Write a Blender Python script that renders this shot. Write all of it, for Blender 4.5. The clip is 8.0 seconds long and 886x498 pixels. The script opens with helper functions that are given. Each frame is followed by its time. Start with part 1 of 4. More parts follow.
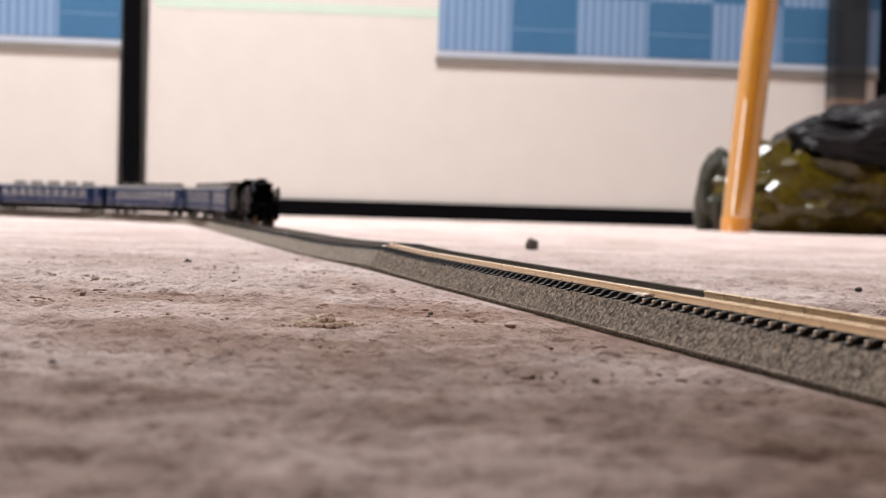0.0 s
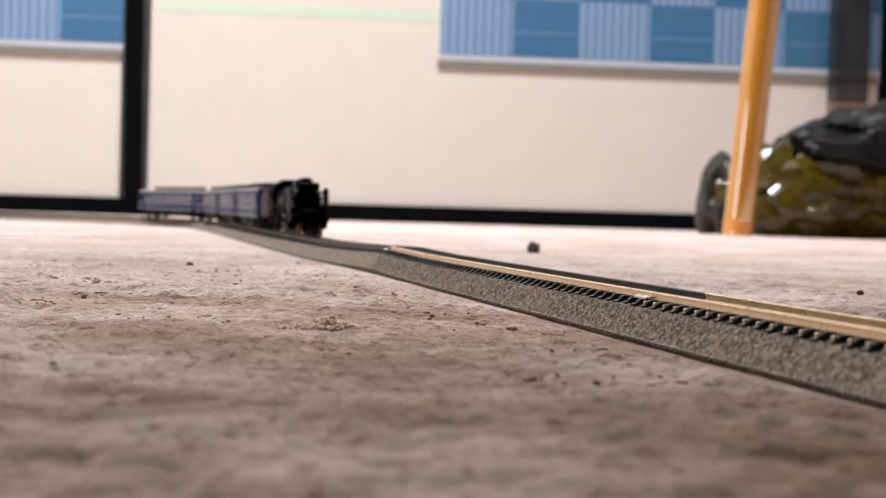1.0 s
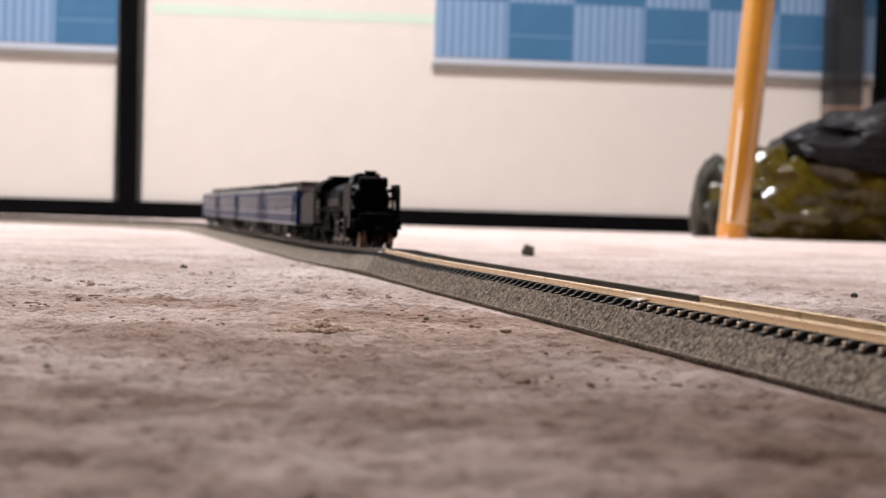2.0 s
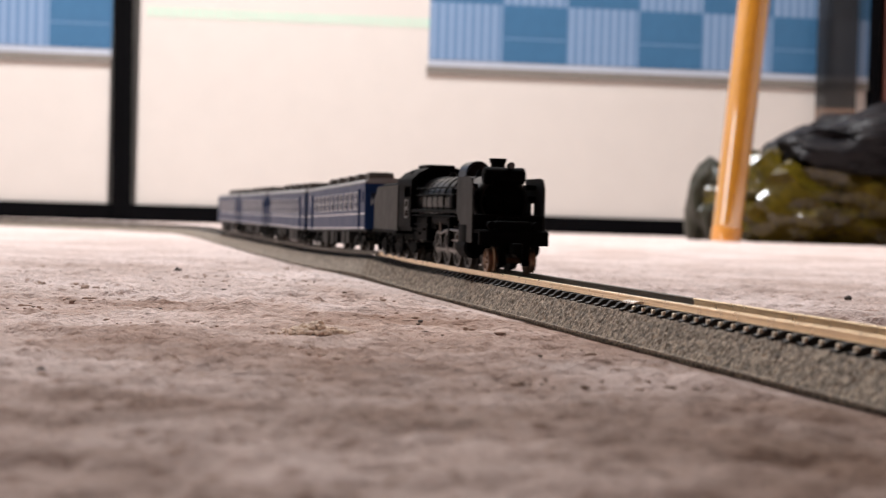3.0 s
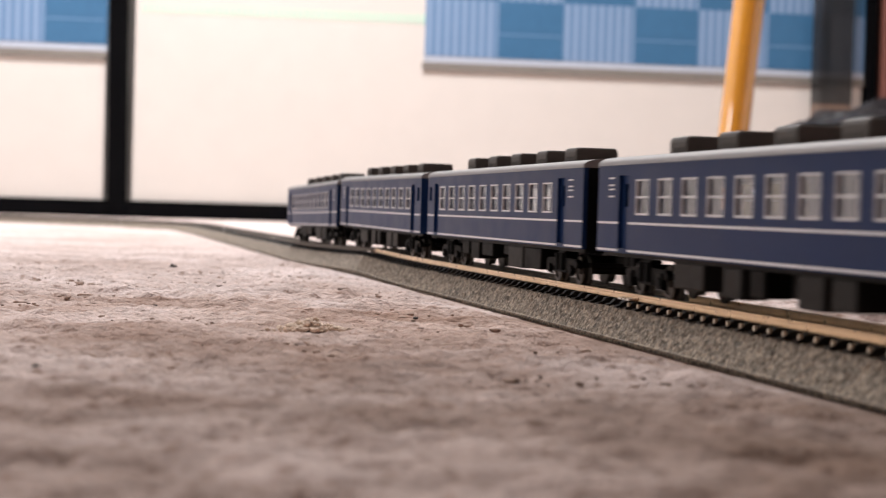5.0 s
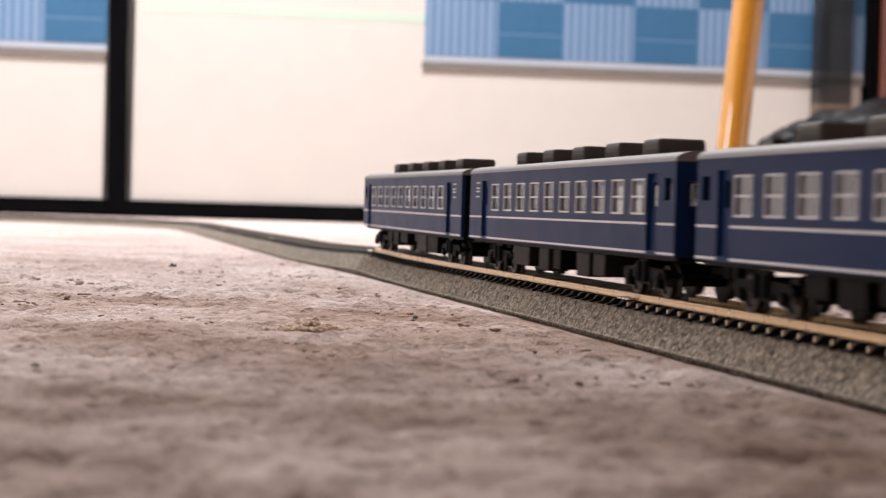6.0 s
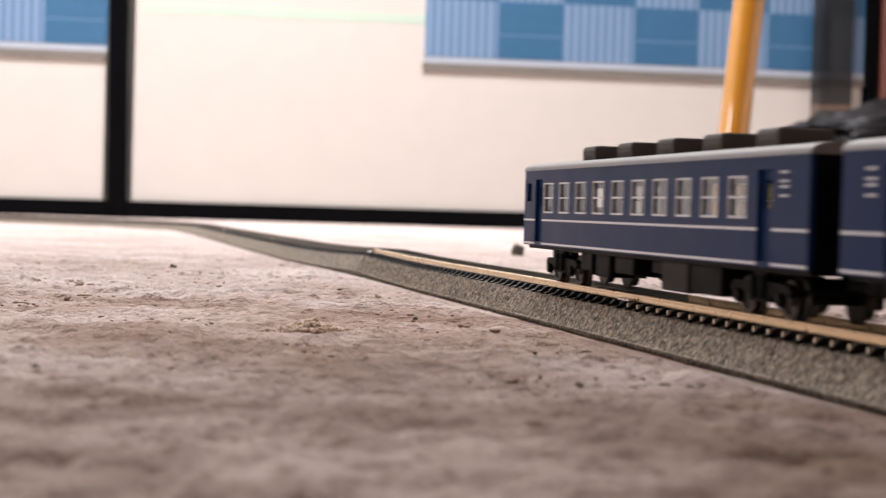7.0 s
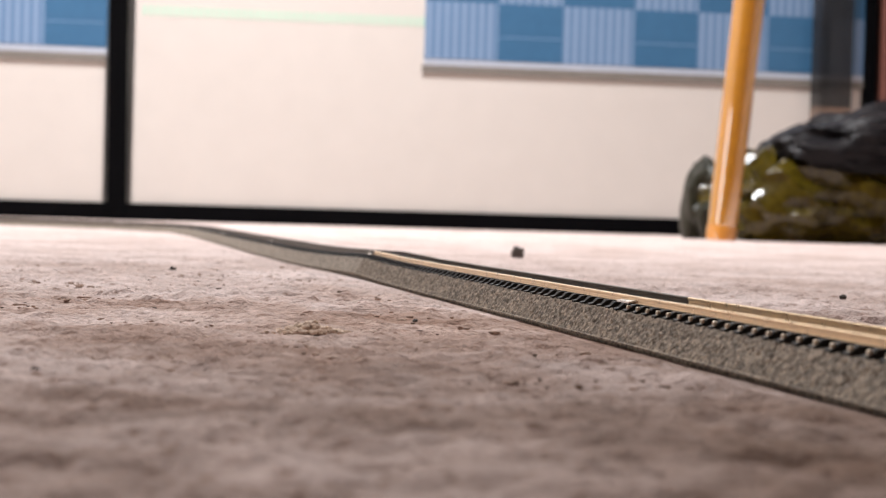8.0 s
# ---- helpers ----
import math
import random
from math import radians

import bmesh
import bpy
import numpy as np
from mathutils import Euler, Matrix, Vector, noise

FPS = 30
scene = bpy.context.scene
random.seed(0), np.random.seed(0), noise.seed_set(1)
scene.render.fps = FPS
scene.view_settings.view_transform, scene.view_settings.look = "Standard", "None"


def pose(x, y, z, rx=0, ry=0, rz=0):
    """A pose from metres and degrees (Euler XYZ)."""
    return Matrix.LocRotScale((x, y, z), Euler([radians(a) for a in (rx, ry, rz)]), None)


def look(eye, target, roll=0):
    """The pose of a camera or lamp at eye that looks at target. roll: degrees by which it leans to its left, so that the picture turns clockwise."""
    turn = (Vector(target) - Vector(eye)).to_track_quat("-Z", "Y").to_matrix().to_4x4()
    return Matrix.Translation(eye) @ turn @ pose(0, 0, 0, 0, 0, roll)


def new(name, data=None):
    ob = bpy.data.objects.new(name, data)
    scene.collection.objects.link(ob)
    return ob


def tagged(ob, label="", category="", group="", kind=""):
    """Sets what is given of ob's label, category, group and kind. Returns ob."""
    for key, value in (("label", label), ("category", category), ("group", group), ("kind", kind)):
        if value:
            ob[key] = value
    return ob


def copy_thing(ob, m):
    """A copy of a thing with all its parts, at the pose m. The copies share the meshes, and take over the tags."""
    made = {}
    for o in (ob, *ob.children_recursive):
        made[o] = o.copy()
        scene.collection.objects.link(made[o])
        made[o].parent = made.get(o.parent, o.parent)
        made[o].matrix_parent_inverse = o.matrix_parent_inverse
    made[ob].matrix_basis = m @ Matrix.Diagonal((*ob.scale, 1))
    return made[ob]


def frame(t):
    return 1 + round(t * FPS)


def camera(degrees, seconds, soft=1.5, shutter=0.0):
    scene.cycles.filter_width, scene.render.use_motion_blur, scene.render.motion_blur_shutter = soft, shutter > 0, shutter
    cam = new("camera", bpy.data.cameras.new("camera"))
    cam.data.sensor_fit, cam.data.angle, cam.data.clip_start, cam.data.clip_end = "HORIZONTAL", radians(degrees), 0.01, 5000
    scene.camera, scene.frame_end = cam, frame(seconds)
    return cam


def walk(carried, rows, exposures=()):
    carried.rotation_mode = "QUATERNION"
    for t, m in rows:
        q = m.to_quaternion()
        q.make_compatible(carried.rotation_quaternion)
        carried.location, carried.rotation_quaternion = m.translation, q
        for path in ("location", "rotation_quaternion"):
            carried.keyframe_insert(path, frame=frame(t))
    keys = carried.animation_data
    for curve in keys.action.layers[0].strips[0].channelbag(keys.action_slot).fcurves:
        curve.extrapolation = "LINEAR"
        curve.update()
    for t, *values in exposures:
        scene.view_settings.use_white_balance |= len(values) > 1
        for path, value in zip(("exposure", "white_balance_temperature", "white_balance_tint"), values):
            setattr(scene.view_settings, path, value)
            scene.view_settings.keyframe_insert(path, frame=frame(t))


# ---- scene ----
EYE_Z = 0.0211
FOCAL = 2918.0


def cam_row(t, right, down, dx=0.0, dz=0.0):
    """A camera row: picture offsets as small turns, dx and dz in millimetres."""
    yaw = -right / FOCAL
    tilt = radians(1.32) - down / FOCAL
    eye = Vector((dx / 1000, 0, EYE_Z + dz / 1000))
    way = Vector((math.sin(yaw) * math.cos(tilt), math.cos(yaw) * math.cos(tilt), -math.sin(tilt)))
    return t, look(eye, eye + way, 1.65)


cam = camera(30.07, 8.0, soft=1.2, shutter=0.3)
cam.data.dof.use_dof = True
cam.data.dof.focus_distance = 0.335
cam.data.dof.aperture_fstop = 44.0
walk(cam, [
    cam_row(0.0, 23.1, -11.5, -0.40, 0.25),
    cam_row(0.5, 27.1, -6.9, -0.38, 0.13),
    cam_row(1.0, 26.6, -4.9, -0.27, 0.02),
    cam_row(1.5, 22.3, -2.5, -0.24, 0.0),
    cam_row(2.25, 14.6, 2.3, -0.2, -0.06),
    cam_row(3.0, 7.4, 6.2, -0.18, -0.12),
    cam_row(3.5, 3.7, 5.6, -0.16, -0.07),
    cam_row(4.0, 0.9, 3.2, -0.14, 0.0),
    cam_row(4.5, 0.0, 0.8, -0.1, 0.0),
    cam_row(5.25, -0.4, -0.9, -0.08, 0.0),
    cam_row(6.0, -0.7, -1.6, -0.06, 0.0),
    cam_row(6.5, -0.6, -1.2, -0.04, 0.0),
    cam_row(7.0, -0.2, 0.2, -0.02, 0.0),
    cam_row(7.5, -0.1, 2.9, 0.0, -0.03),
    cam_row(8.0, -0.6, 4.3, -0.02, -0.02),
], exposures=[(0.0, -0.02), (1.7, 0.0), (2.8, 0.07), (4.5, 0.2), (6.5, 0.2), (7.5, 0.12), (8.0, 0.05)])

# ---- light ----
world = bpy.data.worlds.new("world")
scene.world = world
world.use_nodes = True
wn = world.node_tree.nodes
sky = wn.new("ShaderNodeTexSky")
sky.sky_type, sky.sun_disc = "NISHITA", False
sky.sun_elevation, sky.sun_rotation = radians(40), radians(250)
world.node_tree.links.new(sky.outputs[0], wn["Background"].inputs[0])
wn["Background"].inputs[1].default_value = 0.1


def area_lamp(name, m, sx, sy, watts, colour):
    d = bpy.data.lights.new(name, "AREA")
    d.shape, d.size, d.size_y, d.energy, d.color = "RECTANGLE", sx, sy, watts, colour
    ob = new(name, d)
    ob.matrix_basis = m
    return ob


# added unseen overhead light, and the daylight in the west wall's window
area_lamp("overhead_key_light", look((-0.45, 1.95, 2.2), (-0.45, 1.95, 0)), 0.5, 0.5, 96, (0.985, 0.98, 1.0))
area_lamp("window_light", look((-2.43, -0.25, 0.36), (0, -0.25, 0.36)), 0.9, 0.58, 6.5, (0.93, 0.97, 1.0))

# ---- materials ----


def material(name, base, rough=0.6, metal=0.0, vary=0.15, scale=40.0, bump=0.0, bump_scale=200.0, spec=0.5, piece=0.0, coat=0.0):
    """Principled surface with two scales of variation and a fine relief; scales in units per metre."""
    m = bpy.data.materials.new(name)
    m.use_nodes = True
    n, l = m.node_tree.nodes, m.node_tree.links
    b = n["Principled BSDF"]
    b.inputs["Roughness"].default_value = rough
    b.inputs["Metallic"].default_value = metal
    b.inputs["Specular IOR Level"].default_value = spec
    b.inputs["Coat Weight"].default_value = coat
    b.inputs["Coat Roughness"].default_value = 0.04
    b.inputs["Coat IOR"].default_value = 2.7
    tc = n.new("ShaderNodeTexCoord")
    n1 = n.new("ShaderNodeTexNoise")
    n1.inputs["Scale"].default_value = scale
    n1.inputs["Detail"].default_value = 6
    n2 = n.new("ShaderNodeTexNoise")
    n2.inputs["Scale"].default_value = scale * 9
    n2.inputs["Detail"].default_value = 3
    for q in (n1, n2):
        l.new(tc.outputs["Object"], q.inputs["Vector"])
    add = n.new("ShaderNodeMath")
    add.operation = "ADD"
    l.new(n1.outputs["Fac"], add.inputs[0])
    l.new(n2.outputs["Fac"], add.inputs[1])
    ramp = n.new("ShaderNodeMapRange")
    ramp.inputs["From Min"].default_value, ramp.inputs["From Max"].default_value = 0.6, 1.4
    ramp.inputs["To Min"].default_value, ramp.inputs["To Max"].default_value = 1 - vary, 1 + vary
    l.new(add.outputs[0], ramp.inputs["Value"])
    last = ramp.outputs[0]
    if piece:
        info = n.new("ShaderNodeObjectInfo")
        pr = n.new("ShaderNodeMapRange")
        pr.inputs["To Min"].default_value, pr.inputs["To Max"].default_value = 1 - piece, 1 + piece
        l.new(info.outputs["Random"], pr.inputs["Value"])
        mul = n.new("ShaderNodeMath")
        mul.operation = "MULTIPLY"
        l.new(last, mul.inputs[0])
        l.new(pr.outputs[0], mul.inputs[1])
        last = mul.outputs[0]
    col = n.new("ShaderNodeMix")
    col.data_type, col.blend_type = "RGBA", "MULTIPLY"
    col.inputs["Factor"].default_value = 1.0
    col.inputs["A"].default_value = (*base, 1)
    l.new(last, col.inputs["B"])
    l.new(col.outputs["Result"], b.inputs["Base Color"])
    rr = n.new("ShaderNodeMapRange")
    rr.inputs["To Min"].default_value, rr.inputs["To Max"].default_value = max(rough - 0.1, 0.03), min(rough + 0.1, 1)
    l.new(n1.outputs["Fac"], rr.inputs["Value"])
    l.new(rr.outputs[0], b.inputs["Roughness"])
    if bump:
        nb = n.new("ShaderNodeTexNoise")
        nb.inputs["Scale"].default_value = bump_scale
        nb.inputs["Detail"].default_value = 5
        l.new(tc.outputs["Object"], nb.inputs["Vector"])
        bp = n.new("ShaderNodeBump")
        bp.inputs["Strength"].default_value = 1.0
        bp.inputs["Distance"].default_value = bump
        l.new(nb.outputs["Fac"], bp.inputs["Height"])
        l.new(bp.outputs[0], b.inputs["Normal"])
    return m


M_PANEL = material("cream_panel", (0.655, 0.605, 0.562), 0.6, vary=0.03, scale=2.0, bump=0.0002, bump_scale=300)
M_LACQUER = material("black_lacquer", (0.0018, 0.0018, 0.0024), 0.55, vary=0.3, scale=12, spec=0.05)
M_BLUE_D = material("deep_blue_print", (0.039, 0.134, 0.262), 0.5, vary=0.08, scale=9)
M_BLUE_L = material("pale_blue_glint", (0.22, 0.36, 0.56), 0.5, vary=0.06, scale=9)
M_BORDER = material("white_border", (0.48, 0.52, 0.60), 0.5, vary=0.04, scale=9)
M_GREYEDGE = material("grey_edge", (0.20, 0.18, 0.16), 0.5, vary=0.1, scale=20)
M_MINT = material("mint_print", (0.50, 0.69, 0.56), 0.6, vary=0.05, scale=15)
M_ORANGE = material("orange_varnish", (0.60, 0.258, 0.012), 0.18, vary=0.1, scale=14, coat=1.0)
M_WALL = material("plaster", (0.55, 0.50, 0.45), 0.85, vary=0.08, scale=3, bump=0.0006, bump_scale=150)
M_CEIL = material("ceiling_board", (0.62, 0.58, 0.52), 0.85, vary=0.05, scale=3)
M_BROWN = material("brown_wood", (0.16, 0.06, 0.045), 0.5, vary=0.2, scale=8)
M_DARKSTRIP = material("dark_strip", (0.012, 0.012, 0.013), 0.8, vary=0.2, scale=20)


def sheer(m, share):
    """Makes a share of a thin surface transparent."""
    n, l = m.node_tree.nodes, m.node_tree.links
    tr = n.new("ShaderNodeBsdfTransparent")
    mx = n.new("ShaderNodeMixShader")
    mx.inputs["Fac"].default_value = share
    l.new(n["Principled BSDF"].outputs[0], mx.inputs[1])
    l.new(tr.outputs[0], mx.inputs[2])
    l.new(mx.outputs[0], n["Material Output"].inputs["Surface"])


sheer(M_DARKSTRIP, 0.36)
M_TAN = material("tan_strip", (0.22, 0.13, 0.085), 0.6, vary=0.15, scale=10)
sheer(M_TAN, 0.4)

# ---- track line and train line, in millimetres ----
HEAD = radians(12.72)
DIR = Vector((math.sin(HEAD), -math.cos(HEAD)))
C0 = Vector((17.1 + 9.46, 350.8 + 2.13))
CURVE_AT, CURVE_R = -975.0, 400.0
RAIL_Z = 7.3


def sag(y):
    """Unevenness of the covered floor along the depth of the room, millimetres."""
    a = min(max((y - 520) / 380, 0), 1)
    hollow = 0.6 * math.exp(-((y - 700) / 75) ** 2)
    return -hollow - 1.7 * a * a * (3 - 2 * a) - 2.6 * min(max((y - 1400) / 1100, 0), 1) - 4.5 * min(max((y - 2550) / 250, 0), 1)


def lift(y):
    """The raised joint of two track sections, millimetres."""
    return 0.75 * math.exp(-((y - 550) / 40) ** 2)


def track_at(s):
    """Point (x, y) and heading vector on the centre line at arc length s; s grows towards the camera."""
    if s >= CURVE_AT:
        return C0 + DIR * s, DIR.copy()
    a = (CURVE_AT - s) / CURVE_R
    start = C0 + DIR * CURVE_AT
    left = Vector((-math.cos(HEAD), -math.sin(HEAD)))
    p = start + left * CURVE_R * (1 - math.cos(a)) - DIR * CURVE_R * math.sin(a)
    return p, DIR * math.cos(a) - left * math.sin(a)


def on_track(s, lat, z):
    """World metres of a point beside the centre line: lat to the right of travel is the visible side."""
    p, d = track_at(s)
    n = Vector((d.y, -d.x))
    q = p + n * lat
    return Vector((q.x, q.y, z + sag(q.y) + lift(q.y))) / 1000


# ---- mesh helpers (millimetres in, metres out) ----


def box(bm, x0, x1, y0, y1, z0, z1, bevel=0.0):
    r = bmesh.ops.create_cube(bm, size=1.0)
    for v in r["verts"]:
        v.co = Vector((x0 + (v.co.x + 0.5) * (x1 - x0), y0 + (v.co.y + 0.5) * (y1 - y0), z0 + (v.co.z + 0.5) * (z1 - z0)))
    if bevel:
        edges = {e for v in r["verts"] for e in v.link_edges}
        bmesh.ops.bevel(bm, geom=list(edges), offset=bevel, segments=2, affect="EDGES", profile=0.5)


def tube(bm, a, b, r0, r1=None, seg=20, caps=True):
    """A cylinder or cone from a to b."""
    r1 = r0 if r1 is None else r1
    a, b = Vector(a), Vector(b)
    q = (b - a).to_track_quat("Z", "Y")
    rings = []
    for c, r in ((a, r0), (b, r1)):
        rings.append([bm.verts.new(c + q @ Vector((r * math.cos(2 * math.pi * i / seg), r * math.sin(2 * math.pi * i / seg), 0))) for i in range(seg)])
    for i in range(seg):
        j = (i + 1) % seg
        bm.faces.new((rings[0][i], rings[0][j], rings[1][j], rings[1][i]))
    if caps:
        bm.faces.new(rings[0][::-1])
        bm.faces.new(rings[1])


def turned(bm, base, axis, profile, seg=24):
    """A turned shape: profile rows (along, radius)."""
    base = Vector(base)
    q = Vector(axis).to_track_quat("Z", "Y")
    rings = [[bm.verts.new(base + q @ Vector((r * math.cos(2 * math.pi * i / seg), r * math.sin(2 * math.pi * i / seg), h))) for i in range(seg)] for h, r in profile]
    for a, b in zip(rings, rings[1:]):
        for i in range(seg):
            j = (i + 1) % seg
            bm.faces.new((a[i], a[j], b[j], b[i]))
    bm.faces.new(rings[0][::-1])
    bm.faces.new(rings[-1])


def prism(bm, outline, y0, y1):
    """An outline of (x, z) drawn out along y."""
    a = [bm.verts.new((x, y0, z)) for x, z in outline]
    b = [bm.verts.new((x, y1, z)) for x, z in outline]
    n = len(outline)
    for i in range(n):
        j = (i + 1) % n
        bm.faces.new((a[i], a[j], b[j], b[i]))
    bm.faces.new(a[::-1])
    bm.faces.new(b)


def along(bm, section, x0, x1):
    """A section of (y, z) drawn out along x."""
    a = [bm.verts.new((x0, y, z)) for y, z in section]
    b = [bm.verts.new((x1, y, z)) for y, z in section]
    n = len(section)
    for i in range(n):
        j = (i + 1) % n
        bm.faces.new((a[i], a[j], b[j], b[i]))
    bm.faces.new(a[::-1])
    bm.faces.new(b)


def holed(bm, xs, zs, y0, y1, holes):
    """A plate over the grid xs, zs from y0 to y1 with the cells in holes left out."""
    vert = {}

    def v(i, k, y):
        if (i, k, y) not in vert:
            vert[i, k, y] = bm.verts.new((xs[i], y, zs[k]))
        return vert[i, k, y]

    full = {(i, k) for i in range(len(xs) - 1) for k in range(len(zs) - 1)} - set(holes)
    for i, k in full:
        for y in (y0, y1):
            bm.faces.new((v(i, k, y), v(i + 1, k, y), v(i + 1, k + 1, y), v(i, k + 1, y)))
        for di, dk, e in ((-1, 0, ((i, k), (i, k + 1))), (1, 0, ((i + 1, k), (i + 1, k + 1))), (0, -1, ((i, k), (i + 1, k))), (0, 1, ((i, k + 1), (i + 1, k + 1)))):
            if (i + di, k + dk) not in full:
                (a, b), (c, d) = e
                bm.faces.new((v(a, b, y0), v(c, d, y0), v(c, d, y1), v(a, b, y1)))


def mesh_of(name, bm, mat, unit=0.001, smooth=None):
    bmesh.ops.recalc_face_normals(bm, faces=bm.faces)
    bmesh.ops.scale(bm, vec=(unit, unit, unit), verts=bm.verts)
    me = bpy.data.meshes.new(name)
    bm.to_mesh(me)
    bm.free()
    me.materials.append(mat)
    if smooth is not None:
        for p in me.polygons:
            p.use_smooth = True
        me.set_sharp_from_angle(angle=radians(smooth))
    return me


def part(name, bm, mat, parent=None, label="", unit=0.001, smooth=None):
    ob = new(name, mesh_of(name, bm, mat, unit, smooth))
    ob.parent = parent
    return tagged(ob, label)


def thing(name, label, category, group="", kind=""):
    return tagged(new(name), label, category, group, kind)


def B():
    return bmesh.new()

# ---- the room ----
WALL_YAW = radians(7.0)
WALL_D = 3.2
WALL = Matrix.Translation((0, WALL_D, -0.0088)) @ Matrix.Rotation(WALL_YAW, 4, "Z")


def lattice(nx, ny, seed):
    return np.random.RandomState(seed).rand(ny + 3, nx + 3)


def value_noise(x, y, cell, seed):
    """Smooth noise in 0..1 over arrays of metres, with cells of that size."""
    g = lattice(511, 511, seed)
    u, v = x / cell + 5000.3, y / cell + 5000.7
    i, j = np.floor(u).astype(int), np.floor(v).astype(int)
    fu, fv = u - i, v - j
    fu, fv = fu * fu * (3 - 2 * fu), fv * fv * (3 - 2 * fv)
    i, j = i % 512, j % 512
    return (g[j, i] * (1 - fu) + g[j, i + 1] * fu) * (1 - fv) + (g[j + 1, i] * (1 - fu) + g[j + 1, i + 1] * fu) * fv


def steps(stops):
    """Coordinates from rows (start, spacing), the last row only ending it."""
    out = []
    for (a, h), (b, _) in zip(stops, stops[1:]):
        n = max(1, round((b - a) / h))
        out += [a + (b - a) * k / n for k in range(n)]
    return np.array(out + [stops[-1][0]])


def felt_material():
    m = material("felt_floor", (0.665, 0.580, 0.556), 0.97, vary=0.24, scale=90, bump=0.0007, bump_scale=1300, spec=0.15)
    n, l = m.node_tree.nodes, m.node_tree.links
    b = n["Principled BSDF"]
    src = b.inputs["Base Color"].links[0].from_socket
    tc = n.new("ShaderNodeTexCoord")
    big = n.new("ShaderNodeTexNoise")
    big.inputs["Scale"].default_value, big.inputs["Detail"].default_value, big.inputs["Roughness"].default_value = 13.0, 7.0, 0.65
    fleck = n.new("ShaderNodeTexNoise")
    fleck.inputs["Scale"].default_value, fleck.inputs["Detail"].default_value = 420.0, 3.0
    for q in (big, fleck):
        l.new(tc.outputs["Object"], q.inputs["Vector"])
    r1 = n.new("ShaderNodeValToRGB")
    r1.color_ramp.elements[0].position, r1.color_ramp.elements[0].color = 0.38, (0.82, 0.745, 0.70, 1)
    r1.color_ramp.elements[1].position, r1.color_ramp.elements[1].color = 0.60, (1.10, 1.07, 1.06, 1)
    l.new(big.outputs["Fac"], r1.inputs["Fac"])
    r2 = n.new("ShaderNodeValToRGB")
    r2.color_ramp.elements[0].position, r2.color_ramp.elements[0].color = 0.30, (0.60, 0.53, 0.48, 1)
    r2.color_ramp.elements[1].position, r2.color_ramp.elements[1].color = 0.44, (1, 1, 1, 1)
    l.new(fleck.outputs["Fac"], r2.inputs["Fac"])
    for r in (r1, r2):
        mx = n.new("ShaderNodeMix")
        mx.data_type, mx.blend_type = "RGBA", "MULTIPLY"
        mx.inputs["Factor"].default_value = 1.0
        l.new(src, mx.inputs["A"])
        l.new(r.outputs["Color"], mx.inputs["B"])
        src = mx.outputs["Result"]
    # ragged patches on the felt: first paints near shade brown, second is a stain
    for centre, near, far, tint in (((0.17, 0.11, 0.0), 0.29, 0.50, (0.33, 0.278, 0.236, 1)), ((0.0, 0.30, 0.0), 0.17, 0.29, (0.86, 0.75, 0.665, 1))):
        place = n.new("ShaderNodeVectorMath")
        place.operation = "DISTANCE"
        place.inputs[1].default_value = centre
        l.new(tc.outputs["Object"], place.inputs[0])
        ragged = n.new("ShaderNodeMath")
        ragged.operation = "MULTIPLY_ADD"
        ragged.inputs[1].default_value = 0.35
        l.new(big.outputs["Fac"], ragged.inputs[0])
        l.new(place.outputs["Value"], ragged.inputs[2])
        shade_stain = n.new("ShaderNodeMapRange")
        shade_stain.inputs["From Min"].default_value, shade_stain.inputs["From Max"].default_value = near, far
        shade_stain.inputs["To Min"].default_value, shade_stain.inputs["To Max"].default_value = 1.0, 0.0
        l.new(ragged.outputs[0], shade_stain.inputs["Value"])
        mx = n.new("ShaderNodeMix")
        mx.data_type, mx.blend_type = "RGBA", "MULTIPLY"
        l.new(shade_stain.outputs[0], mx.inputs["Factor"])
        l.new(src, mx.inputs["A"])
        mx.inputs["B"].default_value = tint
        src = mx.outputs["Result"]
    l.new(src, b.inputs["Base Color"])
    return m


